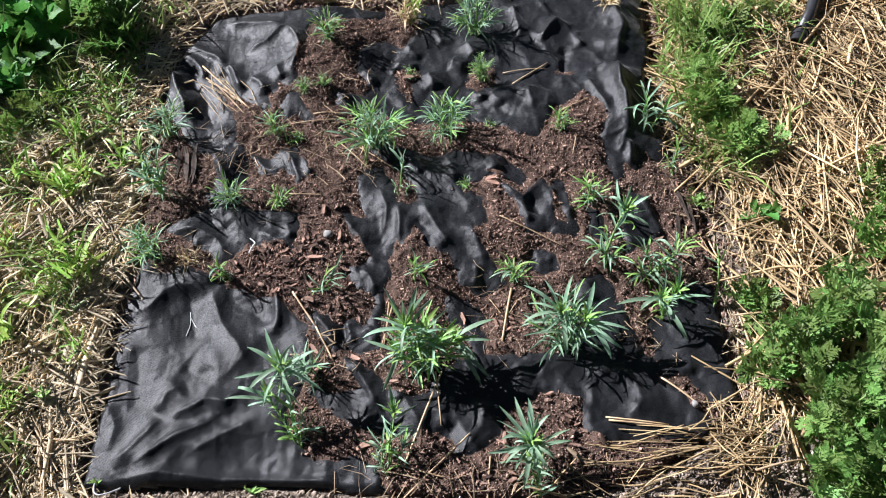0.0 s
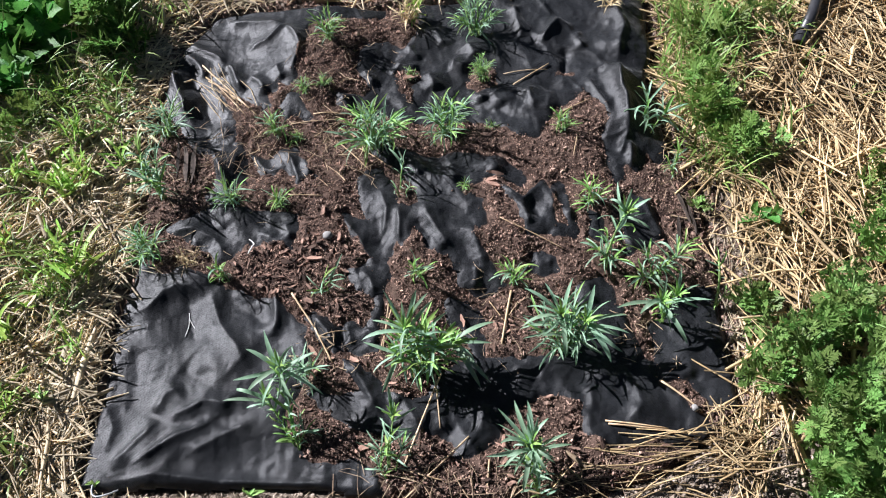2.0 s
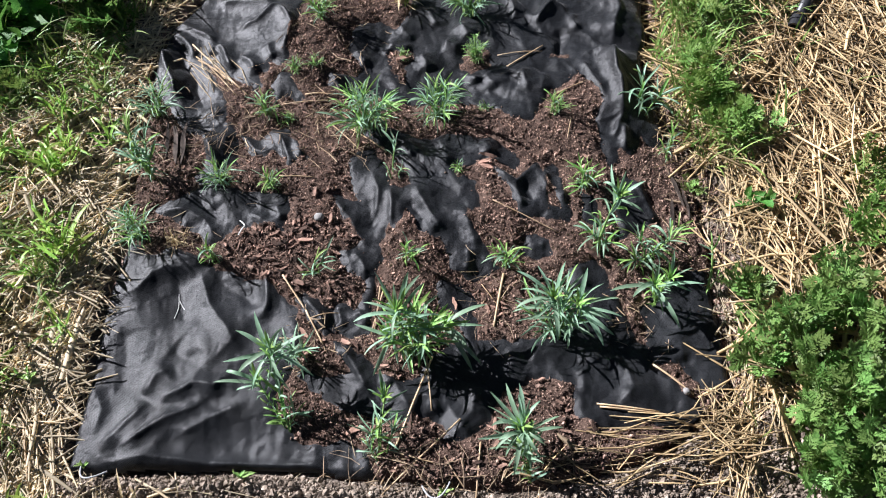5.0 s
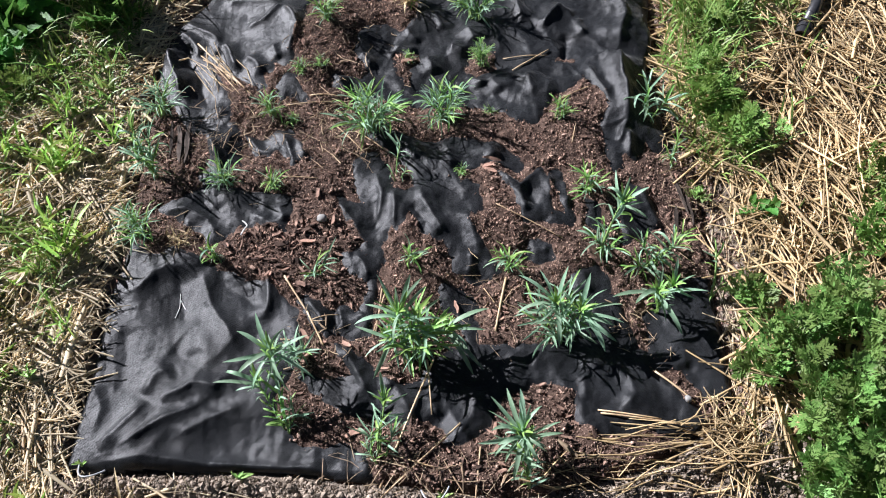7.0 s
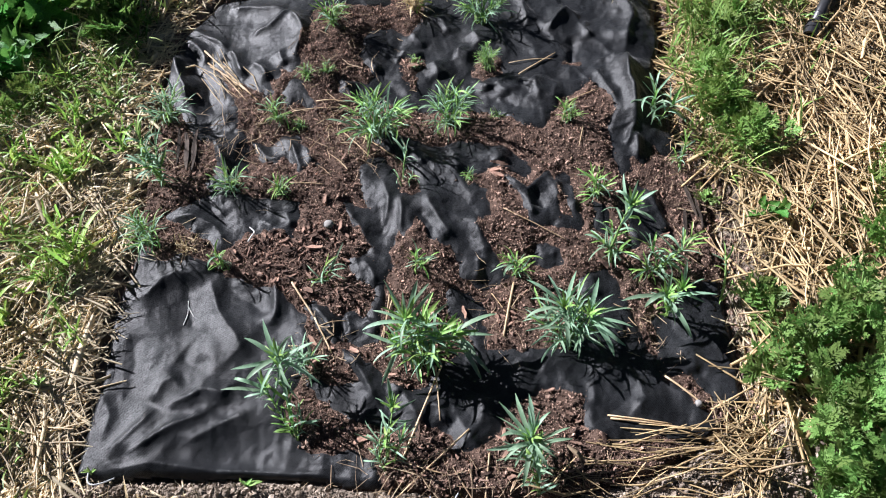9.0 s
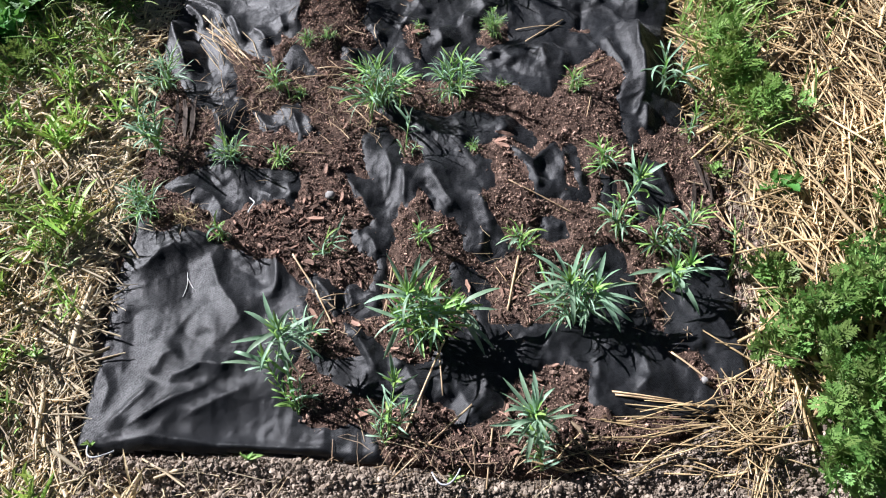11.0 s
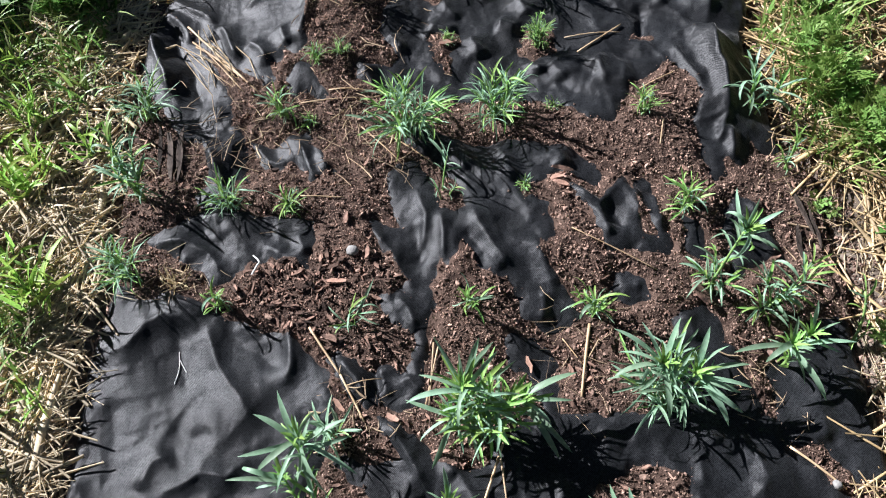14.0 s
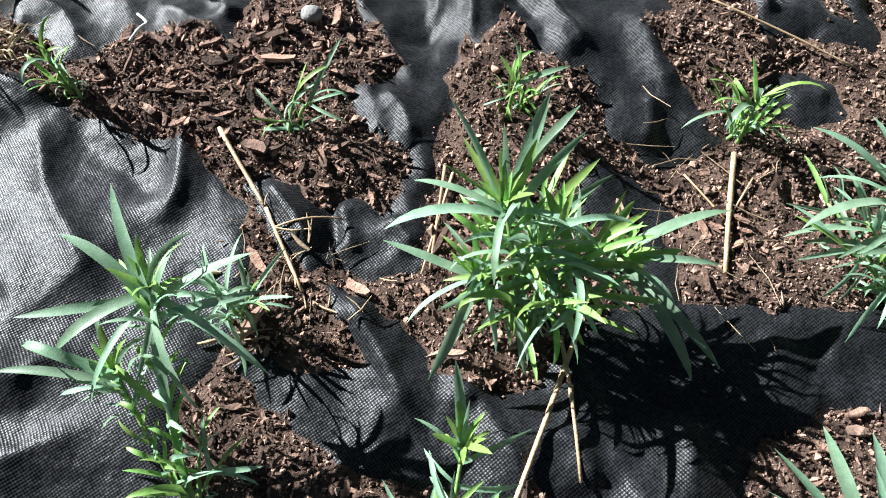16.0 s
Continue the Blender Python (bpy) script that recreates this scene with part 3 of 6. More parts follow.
def on_grid(values, x, y):
    """Smooth reading of a table over the bed."""
    x, y = np.asarray(x, float), np.asarray(y, float)
    u = np.clip((x + 0.66) / GRID, 0, GX.shape[1] - 1.001)
    v = np.clip((y + 0.56) / GRID, 0, GX.shape[0] - 1.001)
    i, j = u.astype(int), v.astype(int)
    u, v = u - i, v - j
    return ((values[j, i] * (1 - u) + values[j, i + 1] * u) * (1 - v) + (values[j + 1, i] * (1 - u) + values[j + 1, i + 1] * u) * v)


def lay_soil(x, y):
    """How far a spot lies inside the soil spilled over the sheet; negative where the sheet is bare."""
    wx = x + 0.0035 * grid_noise(x * 60, y * 60, 21)
    wy = y + 0.0035 * grid_noise(x * 60, y * 60, 22)
    bare = np.full(x.shape, -1.0)
    for outline in BARE:
        bare = np.maximum(bare, within(wx, wy, outline))
    for outline in SOIL_SPOTS:
        bare = np.minimum(bare, -within(wx, wy, outline))
    return np.minimum(np.clip(-bare - 0.003, -0.05, 0.05) + 0.0030 * grid_noise(x * 90, y * 90, 25), 0.004 + inside(x, y))


HEAP = lay_soil(GX, GY)


def heap(x, y):
    return on_grid(HEAP, x, y)


def lay_sheet(x, y):
    """Height of the black sheet, with its folds and creases; soil weighs it down."""
    flat = bed(x, y) + 0.004 + 0.030 * ease((x + 0.47) / 0.2) * ease((-0.10 - x) / 0.16) * ease((y - 0.18) / 0.14)
    flat = flat + 0.020 * ease((x + 0.05) / 0.4) * ease((0.46 - x) / 0.07) * ease((y - 0.10) / 0.14)
    wx = x + 0.006 * grid_noise(x * 22, y * 22, 11)
    wy = y + 0.006 * grid_noise(x * 22, y * 22, 12)
    z = np.zeros(x.shape)
    for w, h, *line in FOLDS_CORNER + FOLDS_CORNER_FRONT + HOLLOWS + FOLDS_LEFT + FOLDS_MIDDLE + FOLDS_RIGHT + FOLDS_FRONT + FOLDS_FAR_RIGHT + FOLDS_FAR + FOLDS_FAR_CORNER:
        d, s = poly_distance(wx, wy, line)
        taper = ease(np.minimum(s, 1 - s) / 0.28 + 0.12)
        z = z + h * taper * (0.34 * np.exp(-(d / (1.6 * w)) ** 2) + 0.66 * np.exp(-np.sqrt(d * d + 1.5e-6) / (0.55 * w)))
    z = z * (1 + 0.35 * ease((y - 0.1) / 0.2))
    z = z + 0.007 * np.exp(-((x + 0.325) ** 2 / 0.0022 + (y + 0.265) ** 2 / 0.0016))
    left = ease((-0.12 - x) / 0.15) * ease((-0.05 - y) / 0.1)
    pull = (1 - left) * (wrinkle(wx, wy, 118, 16, 5, 55, 0.0035) + wrinkle(wx, wy, 70, 30, 9, 56, 0.0012)) + left * wrinkle(wx, wy, 48, 14, 5, 52, 0.002)
    pull = pull + wrinkle(wx, wy, 62, 60, 20, 59, 0.0003) + wrinkle(wx, wy, 135, 70, 22, 60, 0.0002)
    pull = pull * (1 - 0.55 * ease((y - 0.2) / 0.1) * ease((-0.2 - x) / 0.05)) + wrinkle(wx, wy, 20, 44, 14, 57, 0.0007) + wrinkle(wx, wy, 100, 48, 16, 58, 0.0006)
    z = z + pull - 0.005 + 0.003 * grid_noise(wx * 9, wy * 9, 14) + 0.0003 * grid_noise(wx * 60, wy * 55, 15)
    fx = x + 0.010 * grid_noise(x * 13, y * 13, 17)
    fy = y + 0.010 * grid_noise(x * 13, y * 13, 18)
    crumple = 0.0064 * facets(fx * 17 + fy * 5, fy * 13, 61) + 0.0025 * facets(fx * 34, fy * 27 + fx * 8, 62) + 0.0008 * facets(fx * 75, fy * 70, 63)
    z = z + crumple * (1 - 0.72 * left) * (1 - 0.6 * ease((-0.26 - x) / 0.06) * ease((y - 0.2) / 0.1)) * (1 - 0.3 * ease((y - 0.3) / 0.1)) + 0.006 * left * facets(fx * 9 + fy * 3, fy * 8, 64)
    h = heap(x, y)
    z = z * (1 - 0.75 * ease(h / 0.03)) - 0.003 * ease((h + 0.012) / 0.02)
    return flat + z - 0.016 * ease((0.012 - inside(x, y)) / 0.02)


SHEET = lay_sheet(GX, GY)


def sheet(x, y):
    return on_grid(SHEET, x, y)


def soil(x, y):
    """Height of the spilled soil; it dips under the sheet where the sheet is bare."""
    h = heap(x, y)
    rough = 0.0012 * grid_noise(x * 45, y * 45, 23) + 0.0008 * grid_noise(x * 150, y * 150, 24)
    return sheet(x, y) + np.clip(h * 0.35, -0.03, 0.0055) + rough * ease(h / 0.012)


def ground(x, y):
    x, y = np.asarray(x, float), np.asarray(y, float)
    d = inside(x, y)
    out = ease(-d / 0.05)
    near = ease((-0.40 - y) / 0.08)
    z = bed(x, y) * np.exp(-(np.hypot(x, y) / 1.2) ** 4) - 0.018 * ease((d + 0.02) / 0.03) - 0.04 * ease((d - 0.02) / 0.05) - out * (0.012 + 0.016 * near * np.exp(-(x / 1.1) ** 4))
    z = z + 0.03 * grid_noise(x * 0.8, y * 0.8, 31) * ease((np.hypot(x, y) - 0.9) / 2)
    clod = 0.010 * lumps(x * 45, y * 45, 32) + 0.007 * lumps(x * 95, y * 95, 33) + 0.006 * grid_noise(x * 20, y * 20, 34)
    return z + clod * out * ease((1.22 - np.abs(x)) / 0.1) * ease((0.86 - np.abs(y - 0.11)) / 0.1)


def top(x, y):
    """The highest of ground, sheet and soil at one spot."""
    x, y = np.array([x], float), np.array([y], float)
    z = ground(x, y)
    if inside(x, y)[0] > 0:
        z = np.maximum(sheet(x, y), soil(x, y))
    return float(z[0])


def field(xs, ys, height, keep=None):
    gx, gy = np.meshgrid(xs, ys)
    z = height(gx.ravel(), gy.ravel())
    verts = np.stack([gx.ravel(), gy.ravel(), z], 1)
    nx, ny = len(xs), len(ys)
    i = np.arange(nx * ny).reshape(ny, nx)
    faces = np.stack([i[:-1, :-1], i[:-1, 1:], i[1:, 1:], i[1:, :-1]], -1).reshape(-1, 4)
    if keep is not None:
        ok = keep(gx.ravel(), gy.ravel())
        faces = faces[ok[faces].all(1)]
        used = np.unique(faces)
        new_index = np.zeros(len(verts), int)
        new_index[used] = np.arange(len(used))
        verts, faces = verts[used], new_index[faces]
    return verts, faces


def widening(lo, hi, step):
    """Grid lines: even between lo and hi, then ever wider out to the horizon."""
    line = list(np.arange(lo, hi, step))
    s, a, b = step, lo, hi
    while b < 400:
        s *= 1.35
        a -= s
        b += s
        line = [a] + line + [b]
    return np.array(line)


verts, faces = field(widening(-1.25, 1.2, 0.007), widening(-0.78, 1.0, 0.007), ground)
earth = new("ground", from_arrays("ground", verts, faces, M_EARTH))
tagged(earth, "dry grey-brown crumbly garden earth around the bed", "ground", kind="structure")

verts, faces = field(np.arange(-0.62, 0.54, 0.003), np.arange(-0.51, 0.73, 0.003), sheet, lambda x, y: inside(x, y) > 0)
weed_sheet = new("weed_barrier_sheet", from_arrays("weed_barrier_sheet", verts, faces, M_FABRIC))
tagged(weed_sheet, "black woven plastic weed sheet, wrinkled and part buried in soil", "weed barrier")
thick = weed_sheet.modifiers.new("thickness", "SOLIDIFY")
thick.thickness, thick.offset = 0.0012, -1

verts, faces = field(np.arange(-0.60, 0.53, 0.0035), np.arange(-0.51, 0.70, 0.0035), soil, lambda x, y: heap(x, y) > -0.02)
spill = new("potting_soil", from_arrays("potting_soil", verts, faces, M_SOIL))
tagged(spill, "dark brown potting soil spilled in patches over the black sheet", "soil", kind="stuff")


# ---- loose stuff: crumbs, bark, clods, straw ----
def scatter(name, shapes, spots, sizes, flat, material, rng, sink=0.25, smooth=False):
    """Many small lumps in one mesh. shapes: list of (corners, faces) of about unit size."""
    spots, sizes = np.asarray(spots), np.asarray(sizes)
    kind = rng.integers(len(shapes), size=len(spots))
    all_v, all_f, start = [], [], 0
    for k, (v, f) in enumerate(shapes):
        p, w = spots[kind == k], sizes[kind == k]
        n = len(p)
        a, b, c = rng.normal(0, flat, n), rng.normal(0, flat, n), rng.uniform(0, 6.28, n)
        q = np.repeat(v[None], n, 0) * w[:, None, None]
        for i, j, t in ((1, 2, a), (2, 0, b), (0, 1, c)):
            u, m = q[:, :, i].copy(), q[:, :, j].copy()
            q[:, :, i] = u * np.cos(t)[:, None] - m * np.sin(t)[:, None]
            q[:, :, j] = u * np.sin(t)[:, None] + m * np.cos(t)[:, None]
        q += p[:, None, :]
        q[:, :, 2] += (w * 0.3 * (1 - 2 * sink))[:, None]
        all_v.append(q.reshape(-1, 3))
        all_f.append((f[None] + (start + np.arange(n) * len(v))[:, None, None]).reshape(-1, 3))
        start += n * len(v)
    return from_arrays(name, np.concatenate(all_v), np.concatenate(all_f), material, smooth)


def grain_shape(rng, jitter=0.09):
    """A crooked eight-sided grain."""
    v = np.array([(0.5, 0, 0), (-0.5, 0, 0), (0, 0.45, 0), (0, -0.45, 0), (0, 0, 0.4), (0, 0, -0.4)]) + rng.normal(0, jitter, (6, 3))
    f = np.array([(0, 2, 4), (2, 1, 4), (1, 3, 4), (3, 0, 4), (2, 0, 5), (1, 2, 5), (3, 1, 5), (0, 3, 5)])
    return v, f


def lump_shape(rng, stretch=(1, 1, 1), jitter=0.25, level=1):
    bm = bmesh.new()
    bmesh.ops.create_icosphere(bm, subdivisions=level, radius=0.5)
    for v in bm.verts:
        v.co *= 1 + rng.uniform(-jitter, jitter)
        v.co = Vector((v.co.x * stretch[0], v.co.y * stretch[1], v.co.z * stretch[2]))
    v = np.array([tuple(p.co) for p in bm.verts])
    f = np.array([[p.index for p in q.verts] for q in bm.faces])
    bm.free()
    return v, f


def flake_shape(rng):
    """A split flake of bark: a bent wedge with ragged ends, in triangles."""
    length, width, thick_ = 1.0, rng.uniform(0.2, 0.45), rng.uniform(0.07, 0.16)
    ring = []
    for i, u in enumerate((-0.5, -0.15, 0.2, 0.5)):
        w = width * (0.5 if i in (0, 3) else 1) * rng.uniform(0.7, 1.1) / 2
        c = rng.normal(0, 0.05)
        h = thick_ * rng.uniform(0.6, 1.2) / 2
        for sy, sz in ((-1, -1), (1, -1), (1, 1), (-1, 1)):
            ring.append((u * length + rng.normal(0, 0.05), c + sy * w, sz * h + 0.1 * u * u))
    f = []
    for i in range(3):
        for k in range(4):
            a, b = i * 4 + k, i * 4 + (k + 1) % 4
            f += [(a, b, b + 4), (a, b + 4, a + 4)]
    f += [(0, 2, 1), (0, 3, 2), (12, 13, 14), (12, 14, 15)]
    return np.array(ring), np.array(f)


def spots_on(rng, count, box, test, height):
    x = rng.uniform(box[0], box[1], count)
    y = rng.uniform(box[2], box[3], count)
    ok = test(x, y, rng)
    x, y = x[ok], y[ok]
    return np.stack([x, y, height(x, y)], 1)


rng = np.random.default_rng(5)
BED_BOX = (-0.6, 0.53, -0.5, 0.66)
crumb_shapes = [lump_shape(rng, (1, 0.8, 0.65), 0.36) for _ in range(8)]
spots = spots_on(rng, 15000, BED_BOX, lambda x, y, r: heap(x, y) > 0.003 - r.exponential(0.0025, len(x)), lambda x, y: np.maximum(soil(x, y), sheet(x, y)))
grains = [grain_shape(rng) for _ in range(6)]
grains += [(v * np.array([2.1, 0.55, 0.4]), f) for v, f in (grain_shape(rng) for _ in range(4))]
over = lambda x, y: np.maximum(soil(x, y), sheet(x, y))
dust = spots_on(rng, 270000, BED_BOX, lambda x, y, r: heap(x, y) > 0.002 - r.exponential(0.0016, len(x)), over)
ob = new("soil_grains", scatter("soil_grains", grains, dust, rng.lognormal(math.log(0.0016), 0.5, len(dust)), 1.0, M_CRUMB, rng, 0.1))
tagged(ob, "fine dark brown grains of potting soil on the bed", "soil grains", kind="stuff")
ob = new("soil_crumbs", scatter("soil_crumbs", crumb_shapes, spots, rng.lognormal(math.log(0.0025), 0.5, len(spots)), 1.0, M_CRUMB, rng, 0.1))
tagged(ob, "small dark brown crumbs of potting soil on the bed", "soil crumbs", kind="stuff")
flakes = [flake_shape(rng) for _ in range(12)]


def barky(x, y, r):
    """Bark mulch lies thickest in the left middle rows and round the near plants."""
    thickness = 0.24 + 0.8 * np.exp(-((x + 0.24) ** 2 / 0.012 + (y + 0.09) ** 2 / 0.006)) + 0.3 * ease((-0.12 - y) / 0.1)
    return (heap(x, y) > 0.002) & (r.uniform(0, 1, len(x)) < thickness)


spots = spots_on(rng, 20000, BED_BOX, barky, soil)
ob = new("bark_mulch", scatter("bark_mulch", flakes, spots, rng.lognormal(math.log(0.0046), 0.55, len(spots)), 0.25, M_BARK, rng, 0.0))
tagged(ob, "reddish brown bark chips mixed into the soil", "bark mulch", kind="stuff")
chunky = spots_on(rng, 9000, (-0.40, -0.06, -0.26, 0.02), lambda x, y, r: (heap(x, y) > 0.004) & (r.uniform(0, 1, len(x)) < 0.12 * np.exp(-((x + 0.23) ** 2 / 0.012 + (y + 0.10) ** 2 / 0.006))), soil)
ob = new("bark_mulch", scatter("bark_mulch", flakes, chunky, rng.lognormal(math.log(0.0088), 0.45, len(chunky)), 0.35, M_BARK, rng, 0.0))
tagged(ob, "coarse dark bark pieces heaped on the soil", "bark mulch", kind="stuff")
strewn = spots_on(rng, 9000, (-0.30, 0.46, -0.47, 0.02), lambda x, y, r: (heap(x, y) > 0.003) & (r.uniform(0, 1, len(x)) < 0.13), soil)
ob = new("bark_mulch", scatter("bark_mulch", flakes, strewn, rng.lognormal(math.log(0.0056), 0.45, len(strewn)), 0.3, M_BARK, rng, 0.05))
tagged(ob, "reddish bark chips strewn over the soil round the seedlings", "bark mulch", kind="stuff")
clod_shapes = [lump_shape(rng, (1, 0.88, 0.78), 0.17, 2) for i in range(9)]
chips = [grain_shape(rng, 0.12) for i in range(12)]
front = lambda x, y, r: inside(x, y) < r.uniform(-0.014, 0.002, len(x))
spots = spots_on(rng, 80000, (-0.62, 0.66, -0.66, -0.40), front, ground)
spots[:, 2] += rng.uniform(0, 0.002, len(spots))
ob = new("earth_clods", scatter("earth_clods", chips, spots, rng.lognormal(math.log(0.0028), 0.5, len(spots)), 1.0, M_CLOD, rng, 0.2))
tagged(ob, "dry grey-brown crumbs of earth along the front of the bed", "clods", kind="stuff")
spots = spots_on(rng, 7000, (-0.7, 0.75, -0.68, -0.38), front, ground)
ob = new("earth_clods", scatter("earth_clods", clod_shapes, spots, np.minimum(rng.lognormal(math.log(0.0055), 0.45, len(spots)), 0.013), 1.0, M_CLOD, rng, 0.35))
tagged(ob, "larger dry clods of earth along the front of the bed", "clods", kind="stuff")
spots = spots_on(rng, 34000, (-0.9, 0.85, -0.4, 0.7), lambda x, y, r: (inside(x, y) < np.where((x < 0) & (y < 0.1), -0.002, -0.03)) & (inside(x, y) > -0.10), ground)
ob = new("edge_clods", scatter("edge_clods", grains[:6], spots, rng.lognormal(math.log(0.0048), 0.45, len(spots)), 1.0, M_CLOD, rng, 0.3))
tagged(ob, "grey clods of earth between straw and bed", "clods", kind="stuff")
spots = spots_on(rng, 150000, (-0.66, 0.58, -0.36, 0.7), lambda x, y, r: (inside(x, y) < 0.006) & (inside(x, y) > -0.02 - r.exponential(0.015, len(x))) & ((x > 0) | (y > 0.02)), ground)
ob = new("edge_soil", scatter("edge_soil", grains, spots, rng.lognormal(math.log(0.0036), 0.45, len(spots)), 1.0, M_CRUMB, rng, 0.2))
tagged(ob, "dark crumbled soil along the sheet's edges", "soil", kind="stuff")


def straw_mesh(name, spots, lengths, widths, angles, tilts, material, rng):
    """Bent hollow-looking stalks, five-sided, joined in one mesh."""
    lengths = np.minimum(lengths, 1.7 * np.median(lengths))
    count, sides, rings = len(spots), 5, 3
    u = np.linspace(-0.5, 0.5, rings)
    bend = rng.normal(0, 0.05, count)
    w = np.arange(sides) * 2 * math.pi / sides
    d = np.stack([np.cos(angles) * np.cos(tilts), np.sin(angles) * np.cos(tilts), np.sin(tilts)], 1)
    side = np.stack([-np.sin(angles), np.cos(angles), np.zeros(count)], 1)
    up = np.cross(d, side)
    mid = spots[:, None, :] + d[:, None, :] * (lengths[:, None] * u[None])[..., None]
    mid = mid + side[:, None, :] * ((bend * lengths)[:, None] * (1 - 4 * u[None] ** 2))[..., None]
    r = widths[:, None, None, None] / 2 * np.array([0.7, 1.0, 0.5])[None, :, None, None]
    ringv = side[:, None, None, :] * np.cos(w)[None, None, :, None] + up[:, None, None, :] * np.sin(w)[None, None, :, None]
    verts = (mid[:, :, None, :] + r * ringv).reshape(-1, 3)
    f = []
    for i in range(rings - 1):
        for k in range(sides):
            k2 = (k + 1) % sides
            f.append((i * sides + k, i * sides + k2, (i + 1) * sides + k2, (i + 1) * sides + k))
    faces = (np.array(f)[None] + (np.arange(count) * sides * rings)[:, None, None]).reshape(-1, 4)
    return from_arrays(name, verts, faces, material)


def lay_straw(name, label, count, box, test, length, width, layer, turn, spread, material, rng):
    """Straw strewn in a layer; turn and spread: the main direction and how far stalks stray from it, in radians."""
    p = spots_on(rng, count, box, test, ground)
    clump = grid_noise(p[:, 0] * 13, p[:, 1] * 13, 61) + 0.5 * grid_noise(p[:, 0] * 30, p[:, 1] * 30, 62)
    thick_enough = rng.uniform(0, 1, len(p)) < 0.92 + 0.9 * clump
    p, clump = p[thick_enough], clump[thick_enough]
    n = len(p)
    p[:, 2] += 0.003 + 0.010 * np.clip(clump, 0, 1) * ease(-inside(p[:, 0], p[:, 1]) / 0.2) + rng.uniform(0, 1, n) ** 1.5 * layer * (0.10 + 0.90 * ease(-inside(p[:, 0], p[:, 1]) / 0.22))
    ob = new(name, straw_mesh(name, p, rng.lognormal(math.log(length), 0.55, n), rng.lognormal(math.log(width), 0.5, n),
                              turn + rng.normal(0, spread, n), rng.normal(0.02, 0.10, n) * (0.15 + 0.85 * ease(-inside(p[:, 0], p[:, 1]) / 0.12 - 0.2)), material, rng))
    return tagged(ob, label, "straw", kind="stuff")


def gap(x, y, r, lo, hi):
    """True outside the sheet, rising from none at lo metres off its edge to all at hi."""
    return -inside(x, y) > lo + (hi - lo) * r.uniform(0, 1, len(x))


lay_straw("straw_mulch", "loose golden straw mulch strewn beside the bed", 16000, (0.40, 1.25, -0.35, 0.95),
          lambda x, y, r: gap(x, y, r, 0.028, 0.08) & (r.uniform(0, 1, len(x)) < np.where(y < 0, 0.35, 1)), 0.145, 0.0027, 0.040, 1.9, 0.85, M_STRAW, rng)
lay_straw("straw_mulch", "matted dry straw and dead grass beside the bed", 6500, (-1.25, -0.44, -0.65, 0.5),
          lambda x, y, r: gap(x, y, r, -0.004, 0.03), 0.065, 0.0022, 0.016, 0.9, 1.0, M_OLDSTRAW, rng)
lay_straw("straw_mulch", "loose golden straw mulch strewn beside the bed", 10500, (-1.2, -0.48, -0.6, 0.35),
          lambda x, y, r: gap(x, y, r, 0.008, 0.05), 0.095, 0.0030, 0.026, 1.2, 1.0, M_OLDSTRAW, rng)
lay_straw("straw_litter", "thin dry straw litter lying on grey earth", 170, (-0.55, 0.45, -0.72, -0.49),
          lambda x, y, r: -inside(x, y) > 0.005, 0.06, 0.0013, 0.008, 0.7, 0.9, M_OLDSTRAW, rng)
lay_straw("straw_litter", "thin dry straw litter on the far side of the bed", 1400, (-0.6, 0.6, 0.6, 0.95),
          lambda x, y, r: gap(x, y, r, 0.0, 0.05), 0.08, 0.003, 0.03, 0.4, 0.9, M_OLDSTRAW, rng)
lay_straw("straw_litter", "dry straw litter round the bed's far corner", 1300, (-0.78, -0.42, 0.36, 0.66),
          lambda x, y, r: gap(x, y, r, -0.01, 0.03), 0.06, 0.002, 0.02, 0.6, 1.0, M_OLDSTRAW, rng)
lay_straw("straw_mulch", "pale straw heaped along the bed's side", 1100, (-0.68, -0.49, -0.34, 0.06),
          lambda x, y, r: gap(x, y, r, 0.004, 0.03), 0.065, 0.0022, 0.018, 1.9, 0.8, M_OLDSTRAW, rng)
lay_straw("straw_litter", "thin dry straw along the sheet's edge", 320, (0.47, 0.62, -0.42, 0.02),
          lambda x, y, r: (-inside(x, y) > 0.008) & (-inside(x, y) < 0.07), 0.07, 0.0015, 0.012, 1.6, 0.55, M_OLDSTRAW, rng)
lay_straw("straw_bundle", "bundle of golden straw running along the bed's corner", 240, (0.48, 0.62, -0.6, -0.26),
          lambda x, y, r: np.abs(x - 0.515 - 0.16 * (y + 0.3)) < 0.028, 0.10, 0.0020, 0.020, 1.40, 0.35, M_STRAW, rng)
lay_straw("straw_litter", "dry straw and grass litter before the sheet's front corner", 420, (-0.56, -0.24, -0.68, -0.485),
          lambda x, y, r: (-inside(x, y) > 0.003) & (r.uniform(0, 1, len(x)) < ease((-0.24 - x) / 0.2)), 0.06, 0.0016, 0.014, 1.3, 1.0, M_OLDSTRAW, rng)


def straw_bits(name, label, count, x, y, spread_x, spread_y, length, width, material, rng):
    """Short broken straws and dry roots strewn on the bed round one spot."""
    px, py = rng.normal(x, spread_x, count), rng.normal(y, spread_y, count)
    z = np.where(inside(px, py) > 0, np.maximum(soil(px, py), sheet(px, py)), ground(px, py)) + 0.003
    ob = new(name, straw_mesh(name, np.stack([px, py, z], 1), rng.lognormal(math.log(length), 0.5, count), rng.lognormal(math.log(width * 0.75), 0.5, count),
                              rng.uniform(0, math.pi, count), rng.normal(0, 0.12, count), material, rng))
    return tagged(ob, label, "straw", kind="stuff")


